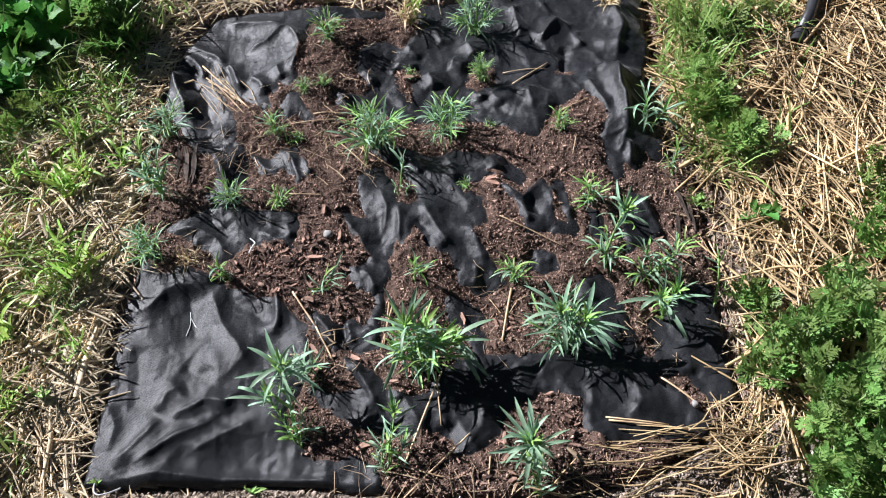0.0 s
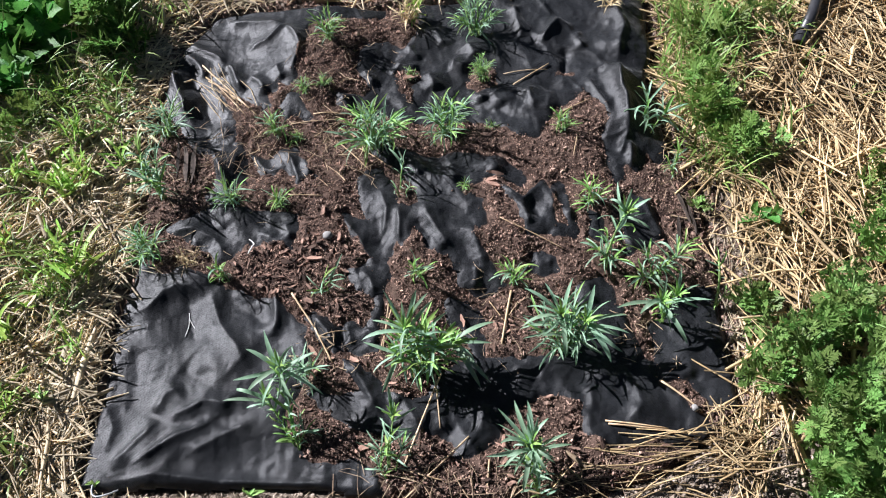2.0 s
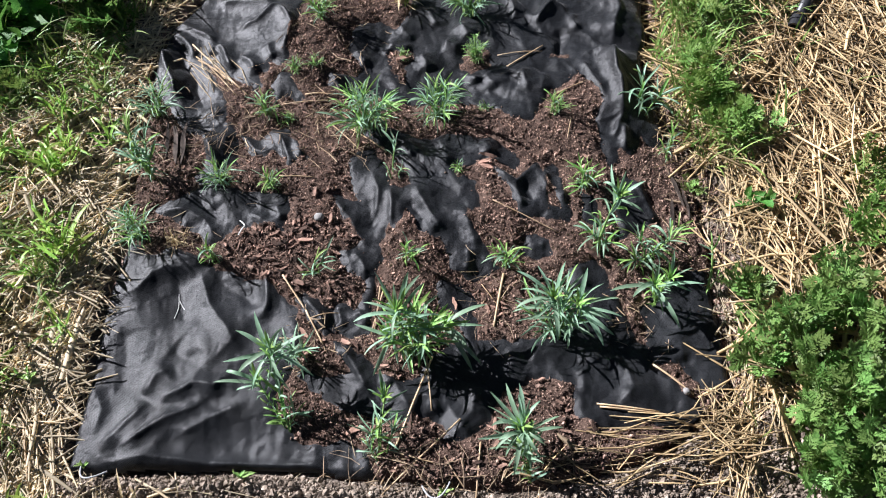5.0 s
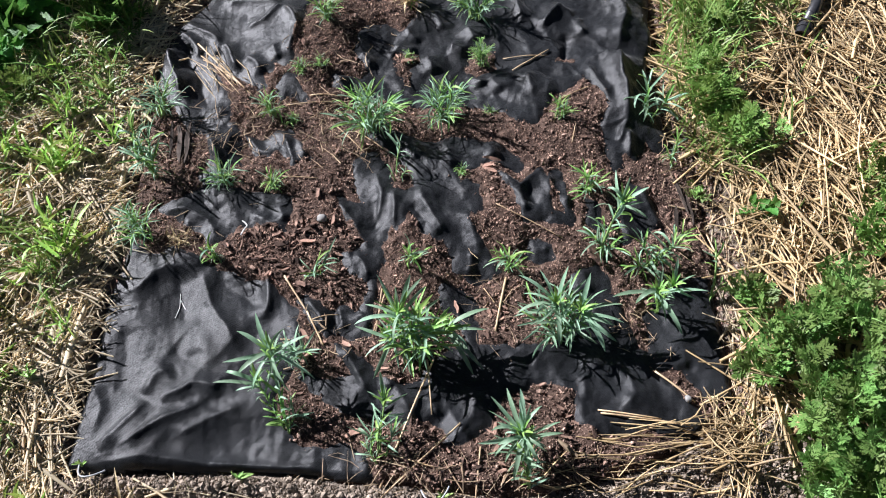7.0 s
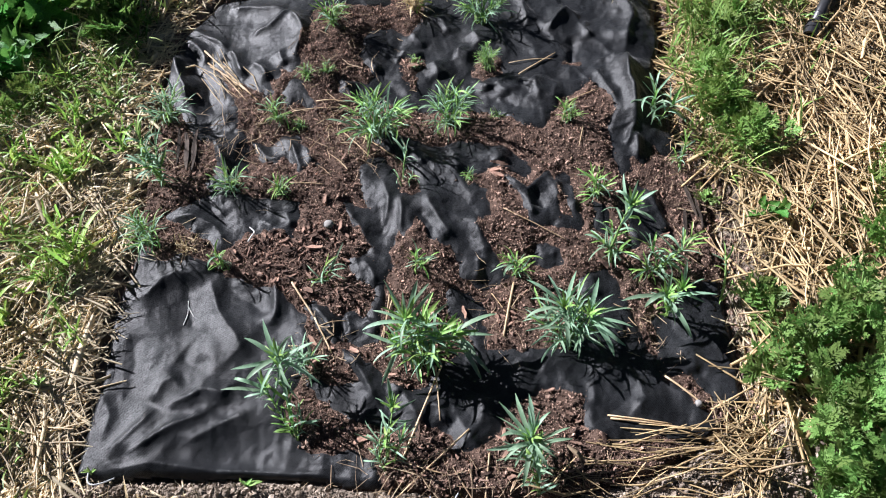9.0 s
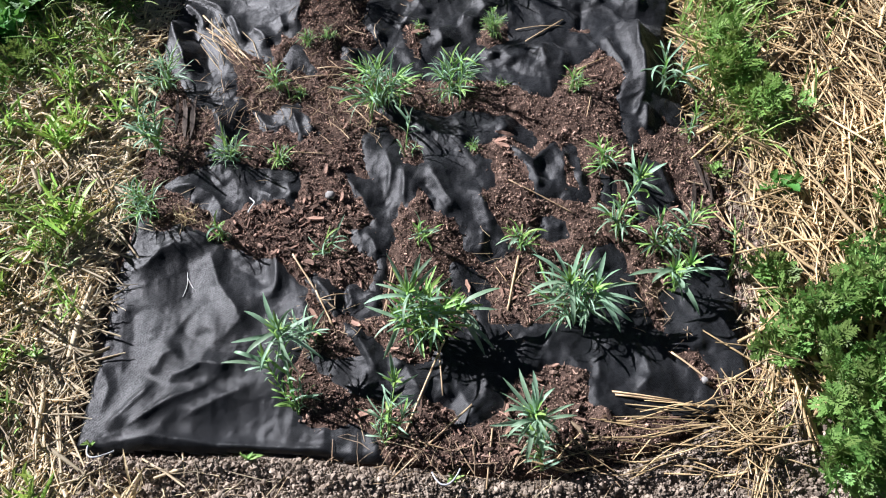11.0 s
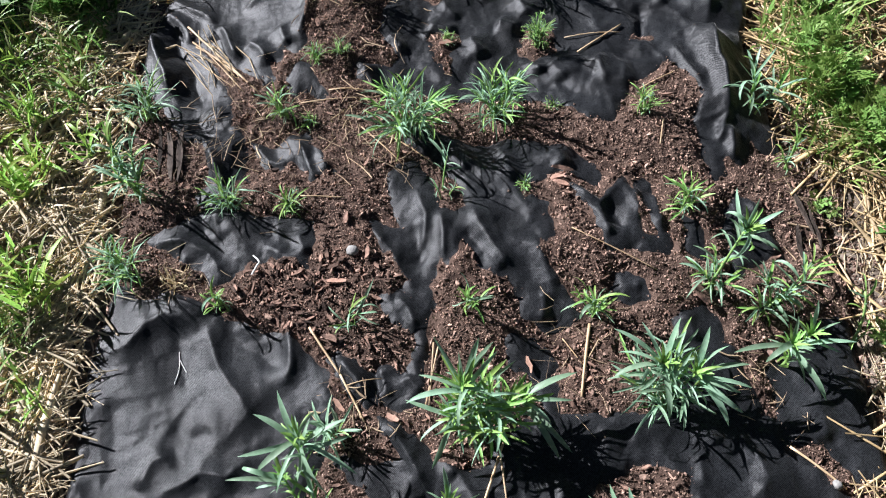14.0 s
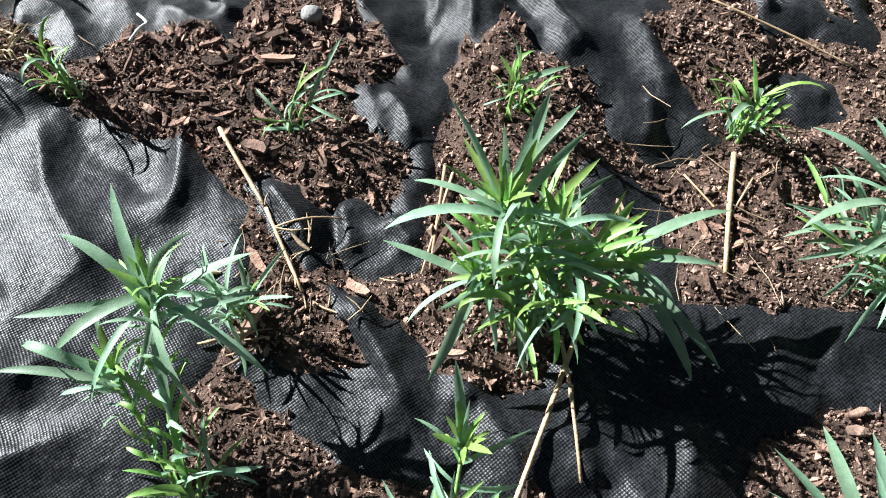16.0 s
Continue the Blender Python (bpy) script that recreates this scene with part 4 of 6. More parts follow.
BITS = "short broken straw and dry root bits strewn on soil"
for x, y, sx, sy, count, length, width in ((-0.25, 0.25, 0.09, 0.06, 70, 0.022, 0.0014), (-0.30, 0.16, 0.08, 0.06, 50, 0.018, 0.0013), (-0.20, 0.21, 0.09, 0.02, 45, 0.026, 0.0014), (-0.42, 0.12, 0.05, 0.06, 70, 0.035, 0.0014),
                                           (-0.15, -0.25, 0.03, 0.03, 40, 0.016, 0.0013), (0.13, -0.18, 0.03, 0.05, 30, 0.022, 0.0011),
                                           (0.03, -0.46, 0.09, 0.02, 70, 0.036, 0.0015), (0.24, -0.44, 0.07, 0.02, 70, 0.036, 0.0015),
                                           (-0.41, -0.08, 0.03, 0.02, 40, 0.022, 0.0012), (0.36, -0.21, 0.03, 0.03, 30, 0.022, 0.0012),
                                           (-0.14, 0.14, 0.04, 0.04, 40, 0.030, 0.0013), (-0.18, 0.44, 0.05, 0.09, 35, 0.024, 0.0013),
                                           (0.46, 0.05, 0.02, 0.1, 60, 0.028, 0.0014), (-0.30, -0.55, 0.12, 0.03, 70, 0.040, 0.0015)):
    straw_bits("straw_bits", BITS, count, x, y, sx, sy, length, width, M_BIT, rng)


def straw_fan(name, label, count, cx, cy, sx, sy, angle, spread, length, width, lift, rng):
    """Straw spilled over the near corner of the sheet."""
    x, y = rng.normal(cx, sx, count), rng.normal(cy, sy, count)
    z = np.array([top(a, b) for a, b in zip(x, y)]) + 0.004 + rng.uniform(0, lift, count)
    me = straw_mesh(name, np.stack([x, y, z], 1), rng.lognormal(math.log(length), 0.3, count), rng.lognormal(math.log(width), 0.35, count),
                    angle + rng.normal(0, spread, count), rng.normal(0.0, 0.05, count), M_STRAW, rng)
    return tagged(new(name, me), label, "straw", kind="stuff")


straw_fan("straw_pile", "thin golden straws lying together on the far corner", 16, -0.440, 0.322, 0.022, 0.022, -0.8, 0.2, 0.085, 0.0016, 0.006, rng)
straw_fan("straw_pile", "golden straws pointing in over the sheet's near corner", 30, 0.400, -0.396, 0.042, 0.020, 0.14, 0.20, 0.10, 0.0020, 0.012, rng)
straw_fan("straw_pile", "thin golden straws lying across the black sheet", 1, 0.385, -0.355, 0.02, 0.006, -0.08, 0.12, 0.11, 0.0019, 0.008, rng)
straw_fan("straw_pile", "tangled golden straw on the sheet's near corner", 90, 0.485, -0.372, 0.028, 0.030, 0.6, 0.8, 0.06, 0.0020, 0.018, rng)
straw_fan("straw_litter", "thin dry straw litter beside the straw pile", 30, 0.36, -0.440, 0.07, 0.014, 0.12, 0.35, 0.075, 0.0019, 0.010, rng)


# ---- plants ----
def strap_leaf(name, curl, width, material, twist=0.0, fold=0.35):
    """A narrow pointed leaf of unit length along x, keeled down the middle, arching by curl radians."""
    verts, faces, n = [], [], 8
    p, a = Vector((0, 0, 0)), curl * 0.35
    for i in range(n + 1):
        u = i / n
        w = width / 2 * (0.60 + 0.40 * math.sin(math.pi * min(1, 0.12 + u * 0.62))) * (1 - u ** 6) + 0.002
        turn = twist * u
        for s in (-1, 0, 1):
            off = Vector((0, s * w * math.cos(turn), abs(s) * w * fold + s * w * math.sin(turn)))
            off = Vector((-off.z * math.sin(a), off.y, off.z * math.cos(a)))
            verts.append(p + off)
        a -= curl * (0.5 + u) / n
        p = p + Vector((math.cos(a), 0, math.sin(a))) / n
    for i in range(n):
        for k in (0, 1):
            q = i * 3 + k
            faces.append((q, q + 3, q + 4, q + 1))
    return raw_mesh(name, verts, faces, material)


def divided_leaf(name, rng, material, pairs=5, spread=0.42, stout=1.0):
    """A leaf cut into toothed lobes, like mugwort or yarrow, unit length along x."""
    verts, faces = [], []

    def blade(x, y, z, ang, length, w, lift):
        w = w * stout
        c, s = math.cos(ang), math.sin(ang)
        i = len(verts)
        for u, v, h in ((0, 0.25, 0), (0.45, 1.0, 0.02), (1, 0, -0.04), (0.45, -1.0, 0.02), (0, -0.25, 0), (0.5, 0, -0.03)):
            verts.append((x + c * u * length - s * v * w, y + s * u * length + c * v * w, z + (h + lift * u) * length))
        for a, b in ((0, 1), (1, 2), (2, 3), (3, 4), (4, 0)):
            faces.append((i + a, i + 5, i + b))
    arch = rng.uniform(0.1, 0.35)
    for k in range(pairs):
        u = 0.26 + 0.5 * k / (pairs - 1)
        z = -arch * u * u
        reach = spread * (0.65 + 0.75 * math.sin(math.pi * (0.3 + 0.5 * k / pairs))) * rng.uniform(0.8, 1.15)
        for s in (-1, 1):
            ang = s * rng.uniform(0.6, 0.95)
            lift = rng.uniform(-0.15, 0.3)
            blade(u, 0, z, ang, reach, 0.058, lift)
            for t, b in ((-1, 0.42), (1, 0.5), (-1, 0.68)):
                blade(u + math.cos(ang) * reach * b, math.sin(ang) * reach * b, z + lift * b * reach, ang + t * rng.uniform(0.6, 0.9),
                      reach * rng.uniform(0.36, 0.5), 0.046, lift)
    blade(0.70, 0, -arch * 0.5, 0, 0.36, 0.062, -0.1)
    for t in (-1, 1):
        blade(0.80, 0, -arch * 0.65, t * 0.6, 0.2, 0.045, -0.1)
    i = len(verts)
    for u, w in ((0, 0.012), (0.5, 0.022), (0.9, 0.02)):
        verts += [(u, -w, -arch * u * u - 0.004), (u, w, -arch * u * u - 0.004)]
    faces += [(i, i + 2, i + 3, i + 1), (i + 2, i + 4, i + 5, i + 3)]
    return raw_mesh(name, verts, faces, material)


def oval_leaf(name, rng, material, width=0.5, teeth=0.06):
    """A broad pointed leaf with a toothed edge, unit length along x."""
    verts, faces, n = [], [], 11
    for i in range(n + 1):
        u = i / n
        w = width / 2 * math.sin(math.pi * u ** 0.75) ** 0.8 + 0.01 + (teeth * (i % 2) if 0 < i < n else 0)
        z = 0.08 * math.sin(2.2 * u) - 0.22 * u * u
        ripple = 0.03 * math.sin(i * 1.9) * rng.uniform(0.5, 1.2)
        verts += [(u, -w, z + w * 0.35 + ripple), (u, -w * 0.5, z + w * 0.12), (u, 0, z),
                  (u, w * 0.5, z + w * 0.12), (u, w, z + w * 0.35 - ripple)]
    for i in range(n):
        for k in range(4):
            q = i * 5 + k
            faces.append((q, q + 5, q + 6, q + 1))
    return raw_mesh(name, verts, faces, material)


prng = np.random.default_rng(11)
CURLS = (0.0, 0.4, 0.8, 1.2, 1.7, 2.3, 3.1)
STRAPS = [strap_leaf("leaf", c, w, M_LEAF, prng.normal(0, 0.5)) for c in CURLS for w in (0.086, 0.114)]
YOUNG = [strap_leaf("leaf", c, 0.118, M_LIME, prng.normal(0, 0.4)) for c in CURLS]
FERNS = [divided_leaf("leaf", prng, M_FEATHER, int(prng.integers(3, 5))) for _ in range(8)]
CUTS = [divided_leaf("leaf", prng, M_FERN, int(prng.integers(3, 5)), 0.44, 1.25) for _ in range(8)]
OVALS = [oval_leaf("leaf", prng, M_BROAD, prng.uniform(0.42, 0.6)) for _ in range(5)]
BLADE = [strap_leaf("leaf", c, 0.10, M_GRASSLEAF, prng.normal(0, 0.5)) for c in (0.3, 0.8, 1.3, 1.9)]
DRYBLADES = [strap_leaf("leaf", c, 0.06, M_DEAD, prng.normal(0, 0.6)) for c in (0.5, 1.1, 1.8, 2.6)]
SMALLS = [oval_leaf("leaf", prng, M_LIME, prng.uniform(0.28, 0.4), 0.0) for _ in range(3)]


def leaf_pose(p, d, length, broad=1.0, roll=0.0):
    """A leaf at p that points along d, upper face to the sky."""
    d = d.normalized()
    side = Vector((0, 0, 1)).cross(d)
    side = side.normalized() if side.length > 1e-3 else Vector((0, 1, 0))
    up = d.cross(side)
    m = Matrix((d, side, up)).transposed().to_4x4()
    return Matrix.Translation(p) @ m @ pose(0, 0, 0, roll) @ Matrix.Diagonal((length, length * broad, length, 1))


def shoot_curve(tip, steps, sag=0.0):
    """From the plant's foot up to tip, leaving the ground steeply."""
    tip = Vector(tip)
    ctrl = Vector((tip.x * 0.25, tip.y * 0.25, tip.z * (0.75 - sag)))
    return [ctrl * (2 * u * (1 - u)) + tip * (u * u) for u in (i / steps for i in range(steps + 1))]


def leafy_shoot(plant, start, tip, nodes, length, rng, bare=0.25, thick_=0.0022, sag=0.0, lime=0.15, open_=1.0, long=(), slim=1.0):
    """One stem with crossed pairs of strap leaves, closest at the tip."""
    start = Vector(start)
    pts = [start + p for p in shoot_curve(Vector(tip) - start, 8, sag)]
    v, f = tube(pts, [thick_ * (1 - 0.4 * i / 8) for i in range(9)])
    part("stem", raw_mesh("stem", v, f, M_STEM), plant)
    for az, lift, size, curl_class in long:
        az, lift = radians(az), radians(lift)
        d = Vector((math.cos(az) * math.cos(lift), math.sin(az) * math.cos(lift), math.sin(lift)))
        part("leaf", STRAPS[curl_class * 2 + int(rng.integers(2))], plant,
             leaf_pose(pts[8] - (pts[8] - pts[7]) * rng.uniform(0, 0.8), d, size * 0.84, rng.uniform(0.8, 1.05), rng.normal(0, 14)))
    if long:
        for k in range(7):
            az = k * 2.4
            d = Vector((math.cos(az) * 0.6, math.sin(az) * 0.6, 1.0))
            part("leaf", YOUNG[k % 4], plant, leaf_pose(pts[8], d, 0.022 + 0.002 * k, 1.1))
    if bare > 0.5:
        for k in range(20):
            u = 0.08 + 0.88 * k / 20
            i = min(7, int(u * 8))
            p = pts[i].lerp(pts[i + 1], u * 8 - i)
            az = k * 2.0
            d = Vector((math.cos(az), math.sin(az), 0.4)) + (pts[i + 1] - pts[i]).normalized() * 0.8
            part("leaf", YOUNG[2 + k % 5] if k % 3 else STRAPS[6 + k % 7], plant, leaf_pose(p, d, length * rng.uniform(0.5, 1.05), 0.95, rng.normal(0, 20)))
    phase = rng.uniform(0, 6.28)
    for k in range(nodes):
        u = bare + (1 - bare) * (k / max(1, nodes - 1)) ** 0.55
        i = min(7, int(u * 8))
        p = pts[i].lerp(pts[i + 1], u * 8 - i)
        axis = (pts[i + 1] - pts[i]).normalized()
        age = 1 - k / max(1, nodes - 1)
        for s in (0, 1):
            az = phase + k * 1.75 + s * math.pi + rng.normal(0, 0.45)
            radial = Vector((math.cos(az), math.sin(az), 0))
            radial = (radial - axis * radial.dot(axis)).normalized()
            lift = radians(78 - 68 * min(1.0, (age + 0.08) * 1.5) * open_ + rng.normal(0, 15))
            d = radial * math.cos(lift) + axis * math.sin(lift)
            size = length * (0.45 + 0.55 * math.sin(math.pi * min(1.0, 0.18 + age * 0.75))) * rng.uniform(0.6, 1.2)
            curl_class = int(np.clip(round(1.7 + age * 3.6 + rng.normal(0, 1.5)), 0, 6))
            young = rng.uniform() < (max(min(0.8, lime * 2.4), 0.25) if age < 0.3 else lime * 0.7)
            me = YOUNG[curl_class] if young else STRAPS[curl_class * 2 + int(rng.integers(2))]
            if p.z + d.z * size < -0.004:
                d.z = 0.02
            part("leaf", me, plant, leaf_pose(p, d, size, slim * rng.uniform(0.62, 0.98), rng.normal(0, 22)))


def foot(name, x, y, dz=-0.004):
    ob = new(name)
    ob.empty_display_size = 0.02
    ob.location = (x, y, top(x, y) + dz)
    return ob


def pink(x, y, label, shoots, seed, lime=0.15, slim=1.0, open_=1.0):
    """A young flowering plant with narrow blue-green leaves. shoots: (dx, dy, height, nodes, leaf length[, bare share
    of the stem[, single long leaves at the tip: bearing, lift, length, curl]])."""
    rng = np.random.default_rng(seed)
    plant = foot("seedling", x, y)
    for i, (dx, dy, h, nodes, length, *more) in enumerate(shoots):
        start = (rng.normal(0, 0.005), rng.normal(0, 0.005), 0)
        leafy_shoot(plant, start, (dx, dy, h), nodes, length, rng, more[0] if more else 0.2, 0.0022 if h > 0.05 else 0.0016,
                    lime=lime, open_=open_, long=more[1] if len(more) > 1 else (), slim=slim)
    return tagged(plant, label, "seedling", group="seedlings in the bed")


def bush(x, y, label, radius, height, count, length, nodes, seed, lime=0.15, full=2.0, slim=0.66):
    """A seedling with several shoots round one main shoot."""
    rng = np.random.default_rng(seed)
    shoots = [(rng.normal(0, radius * 0.15), rng.normal(0, radius * 0.15), height, nodes, length)]
    for i in range(round(count * full)):
        a = i * 2.4 + rng.normal(0, 0.4)
        r = radius * rng.uniform(0.5, 1.0)
        shoots.append((r * math.cos(a), r * math.sin(a), height * rng.uniform(0.35, 0.8), max(3, nodes - 2), length * rng.uniform(0.6, 1.0)))
    return pink(x, y, label, shoots, seed, min(0.9, lime * 1.7), slim, 0.72)


BIG = "large bushy seedling with narrow blue-green leaves in the black sheet"
MID = "medium seedling with narrow blue-green leaves growing in soil"
SMALL = "small seedling with a few narrow green leaves in soil"
LEGGY = "leggy sprawling seedling with curling blue-green leaves"
pink(0.010, -0.276, BIG, [
    (-0.020, 0.028, 0.090, 9, 0.050, 0.35, [(125, 30, 0.085, 1), (195, 12, 0.085, 3), (70, 48, 0.085, 0), (50, 40, 0.080, 1),
                                           (345, 0, 0.070, 3), (165, 8, 0.066, 2), (45, 32, 0.075, 1), (265, 5, 0.06, 4), (100, 55, 0.06, 1)]),
    (-0.031, 0.004, 0.050, 7, 0.045, 0.4, [(165, 8, 0.075, 1), (215, -5, 0.060, 2), (250, -12, 0.080, 2), (290, -15, 0.055, 2), (130, 20, 0.05, 2)]),
    (0.052, 0.032, 0.040, 7, 0.045, 0.4, [(25, 18, 0.095, 2), (0, 8, 0.080, 2), (305, -6, 0.105, 3), (315, -4, 0.105, 2), (65, 40, 0.035, 2), (325, 0, 0.06, 3)]),
] + [
    (0.020, -0.014, 0.055, 7, 0.050), (0.002, 0.045, 0.060, 7, 0.052), (0.030, 0.012, 0.070, 8, 0.052),
    (-0.010, -0.014, 0.045, 7, 0.050), (0.040, 0.000, 0.050, 7, 0.050), (0.012, 0.025, 0.080, 7, 0.052),
    (-0.025, 0.02, 0.065, 8, 0.045), (0.0, 0.01, 0.075, 8, 0.045), (-0.005, 0.03, 0.07, 8, 0.045), (0.03, 0.03, 0.055, 7, 0.045)], 101, 0.40)
pink(0.240, -0.236, BIG, [
    (-0.012, 0.036, 0.062, 8, 0.050, 0.4, [(150, 25, 0.090, 2), (75, 50, 0.080, 1), (125, 38, 0.070, 2), (165, 12, 0.070, 3), (195, 0, 0.080, 3),
                                           (60, 45, 0.065, 3), (275, -12, 0.080, 3), (230, -8, 0.06, 4)]),
    (0.026, 0.026, 0.058, 8, 0.050, 0.4, [(75, 50, 0.078, 1), (10, 15, 0.080, 2), (350, 5, 0.085, 2), (320, -4, 0.095, 4), (305, -12, 0.090, 3),
                                          (335, 8, 0.07, 3), (40, 30, 0.07, 2)]),
] + [
    (-0.042, 0.018, 0.040, 6, 0.046), (-0.022, -0.010, 0.040, 7, 0.046), (0.010, 0.060, 0.050, 7, 0.052), (-0.046, 0.048, 0.040, 6, 0.046),
    (0.020, 0.000, 0.045, 7, 0.048), (0.0, 0.02, 0.055, 7, 0.05), (-0.03, 0.03, 0.05, 8, 0.05), (0.005, 0.04, 0.055, 8, 0.05), (0.035, 0.015, 0.05, 8, 0.05)], 102, 0.08, 0.85)
pink(-0.170, -0.405, LEGGY, [
    (-0.026, 0.096, 0.082, 5, 0.040, 0.72, [(117, 36, 0.088, 1), (200, 8, 0.084, 1), (25, 22, 0.076, 1), (15, 12, 0.076, 2), (222, 0, 0.075, 3),
                                            (250, -8, 0.080, 3), (275, -6, 0.055, 3), (300, -12, 0.090, 3), (290, -14, 0.085, 2), (335, -5, 0.095, 2),
                                            (65, 48, 0.055, 4), (55, 42, 0.060, 5), (150, 22, 0.080, 2)]),
    (-0.046, 0.058, 0.050, 4, 0.030, 0.55, [(175, 38, 0.092, 6), (182, 12, 0.085, 2), (190, -5, 0.050, 3), (120, 30, 0.05, 2), (60, 30, 0.04, 5)]),
    (0.016, 0.016, 0.028, 4, 0.034), (0.004, 0.03, 0.03, 4, 0.034)], 103, 0.2)
pink(-0.176, -0.290, MID, [(0.000, 0.002, 0.034, 6, 0.042), (0.016, 0.004, 0.028, 6, 0.040), (-0.012, 0.014, 0.030, 6, 0.042), (0.006, -0.012, 0.03, 5, 0.04)], 104, 0.05)
pink(-0.024, -0.440, MID, [(0.004, 0.070, 0.050, 5, 0.036, 0.35, [(100, 50, 0.065, 1), (25, 25, 0.050, 1), (150, 30, 0.04, 3), (85, 60, 0.04, 1)]),
                           (-0.010, 0.026, 0.042, 6, 0.036), (0.020, 0.030, 0.032, 6, 0.038), (0.0, 0.04, 0.045, 6, 0.036), (-0.015, 0.005, 0.02, 5, 0.03)], 105, 0.15)
pink(0.192, -0.470, BIG, [(-0.012, 0.068, 0.062, 5, 0.040, 0.8, [
    (135, 18, 0.085, 1), (150, 12, 0.070, 1), (195, 6, 0.080, 2), (220, -6, 0.070, 4), (260, -10, 0.080, 3), (285, -16, 0.075, 2), (100, 45, 0.060, 2),
    (75, 48, 0.060, 1), (25, 18, 0.070, 1), (10, 12, 0.070, 2), (228, -4, 0.050, 4), (340, 0, 0.045, 3), (240, -8, 0.06, 3)] + [
    (115, 25, 0.080, 2), (95, 35, 0.078, 2), (180, 20, 0.060, 4), (300, 10, 0.065, 4), (160, 30, 0.055, 2), (55, 35, 0.06, 3), (205, 25, 0.06, 5), (320, 25, 0.06, 4), (110, 60, 0.05, 1), (270, 20, 0.055, 5)]),
] + [
    (0.004, 0.050, 0.035, 6, 0.046, 0.4), (-0.02, 0.055, 0.05, 6, 0.046, 0.5)], 106, 0.12)
bush(-0.110, 0.180, BIG, 0.050, 0.105, 8, 0.060, 9, 107, 0.18)
bush(0.020, 0.210, BIG, 0.045, 0.075, 7, 0.055, 8, 108, 0.12)
bush(0.069, 0.499, BIG, 0.045, 0.085, 7, 0.055, 8, 109, 0.12)
bush(-0.238, 0.461, MID, 0.022, 0.060, 5, 0.042, 6, 110, 0.4)
bush(0.087, 0.357, "small dense seedling with short bright green leaves", 0.020, 0.065, 8, 0.024, 9, 111, 0.8)
pink(0.409, 0.220, LEGGY, [(-0.012, 0.028, 0.055, 7, 0.062), (0.024, 0.012, 0.045, 6, 0.055), (-0.02, 0.0, 0.05, 5, 0.055)], 112, 0.08)
bush(-0.529, 0.212, MID, 0.035, 0.070, 6, 0.052, 6, 113, 0.12)
pink(-0.500, 0.050, LEGGY, [(-0.026, 0.050, 0.095, 9, 0.050), (0.01, 0.01, 0.05, 7, 0.045), (-0.02, 0.02, 0.06, 7, 0.045), (0.0, 0.04, 0.07, 8, 0.05), (-0.01, 0.0, 0.06, 8, 0.05)], 114, 0.2)
bush(-0.364, 0.042, MID, 0.024, 0.045, 5, 0.045, 6, 115, 0.2)
bush(-0.273, 0.039, SMALL, 0.014, 0.028, 4, 0.036, 4, 116, 0.45)
bush(-0.491, -0.074, MID, 0.028, 0.060, 6, 0.045, 7, 117, 0.15)
bush(-0.344, -0.121, "small seedling, partly withered, beside dry leaves", 0.010, 0.042, 3, 0.038, 4, 118, 0.35, 1, 0.95)
pink(-0.160, -0.142, SMALL, [(0.012, 0.006, 0.030, 4, 0.048), (-0.012, -0.006, 0.02, 3, 0.036), (0.0, 0.012, 0.034, 3, 0.044)], 119, 0.35)
pink(-0.049, 0.060, SMALL, [(0.004, 0.036, 0.050, 5, 0.040), (-0.01, 0.0, 0.02, 3, 0.03), (0.014, 0.0, 0.02, 3, 0.03)], 120, 0.15)
bush(0.065, 0.075, SMALL, 0.008, 0.016, 4, 0.022, 3, 121, 0.5)
bush(0.243, 0.214, SMALL, 0.016, 0.038, 5, 0.030, 5, 122, 0.6)
bush(0.289, 0.046, "medium seedling with dense bright green leaves", 0.024, 0.050, 7, 0.040, 5, 123, 0.5, 1.2, 0.9)
pink(0.306, -0.078, LEGGY, [(0.020, 0.028, 0.115, 7, 0.055, 0.45, [(20, 40, 0.065, 2), (150, 40, 0.06, 6), (250, 20, 0.07, 5), (70, 70, 0.06, 1), (330, 5, 0.06, 3)]), (-0.012, 0.004, 0.040, 7, 0.042), (0.02, -0.01, 0.04, 7, 0.042),
                            (0.0, 0.02, 0.05, 7, 0.045)], 124, 0.3)
pink(0.378, -0.098, LEGGY, [(0.055, 0.030, 0.040, 8, 0.045), (0.02, 0.0, 0.04, 7, 0.045), (-0.01, 0.02, 0.05, 7, 0.045),
                            (0.06, 0.05, 0.035, 7, 0.04), (-0.02, -0.015, 0.03, 6, 0.04)], 125, 0.25)
pink(0.398, -0.172, LEGGY, [
    (-0.014, 0.004, 0.064, 3, 0.04, 0.6, [(190, 8, 0.085, 2), (215, 30, 0.085, 6), (300, -5, 0.095, 3), (285, 0, 0.06, 2), (5, 6, 0.095, 1), (80, 50, 0.05, 1)]),
    (0.014, 0.020, 0.060, 3, 0.03, 0.6, [(85, 55, 0.06, 1), (20, 35, 0.05, 2), (140, 30, 0.05, 3), (330, 10, 0.05, 2)])], 126, 0.1)
bush(-0.004, -0.112, SMALL, 0.014, 0.034, 3, 0.046, 4, 127, 0.7, 1, 0.95)
bush(0.153, -0.110, MID, 0.018, 0.046, 5, 0.046, 5, 128, 0.35, 1, 0.95)
bush(-0.268, 0.308, "small yellowish seedling in soil", 0.016, 0.024, 5, 0.022, 4, 129, 0.9)
bush(-0.229, 0.326, "small yellowish seedling in soil", 0.016, 0.020, 5, 0.020, 4, 130, 0.9)
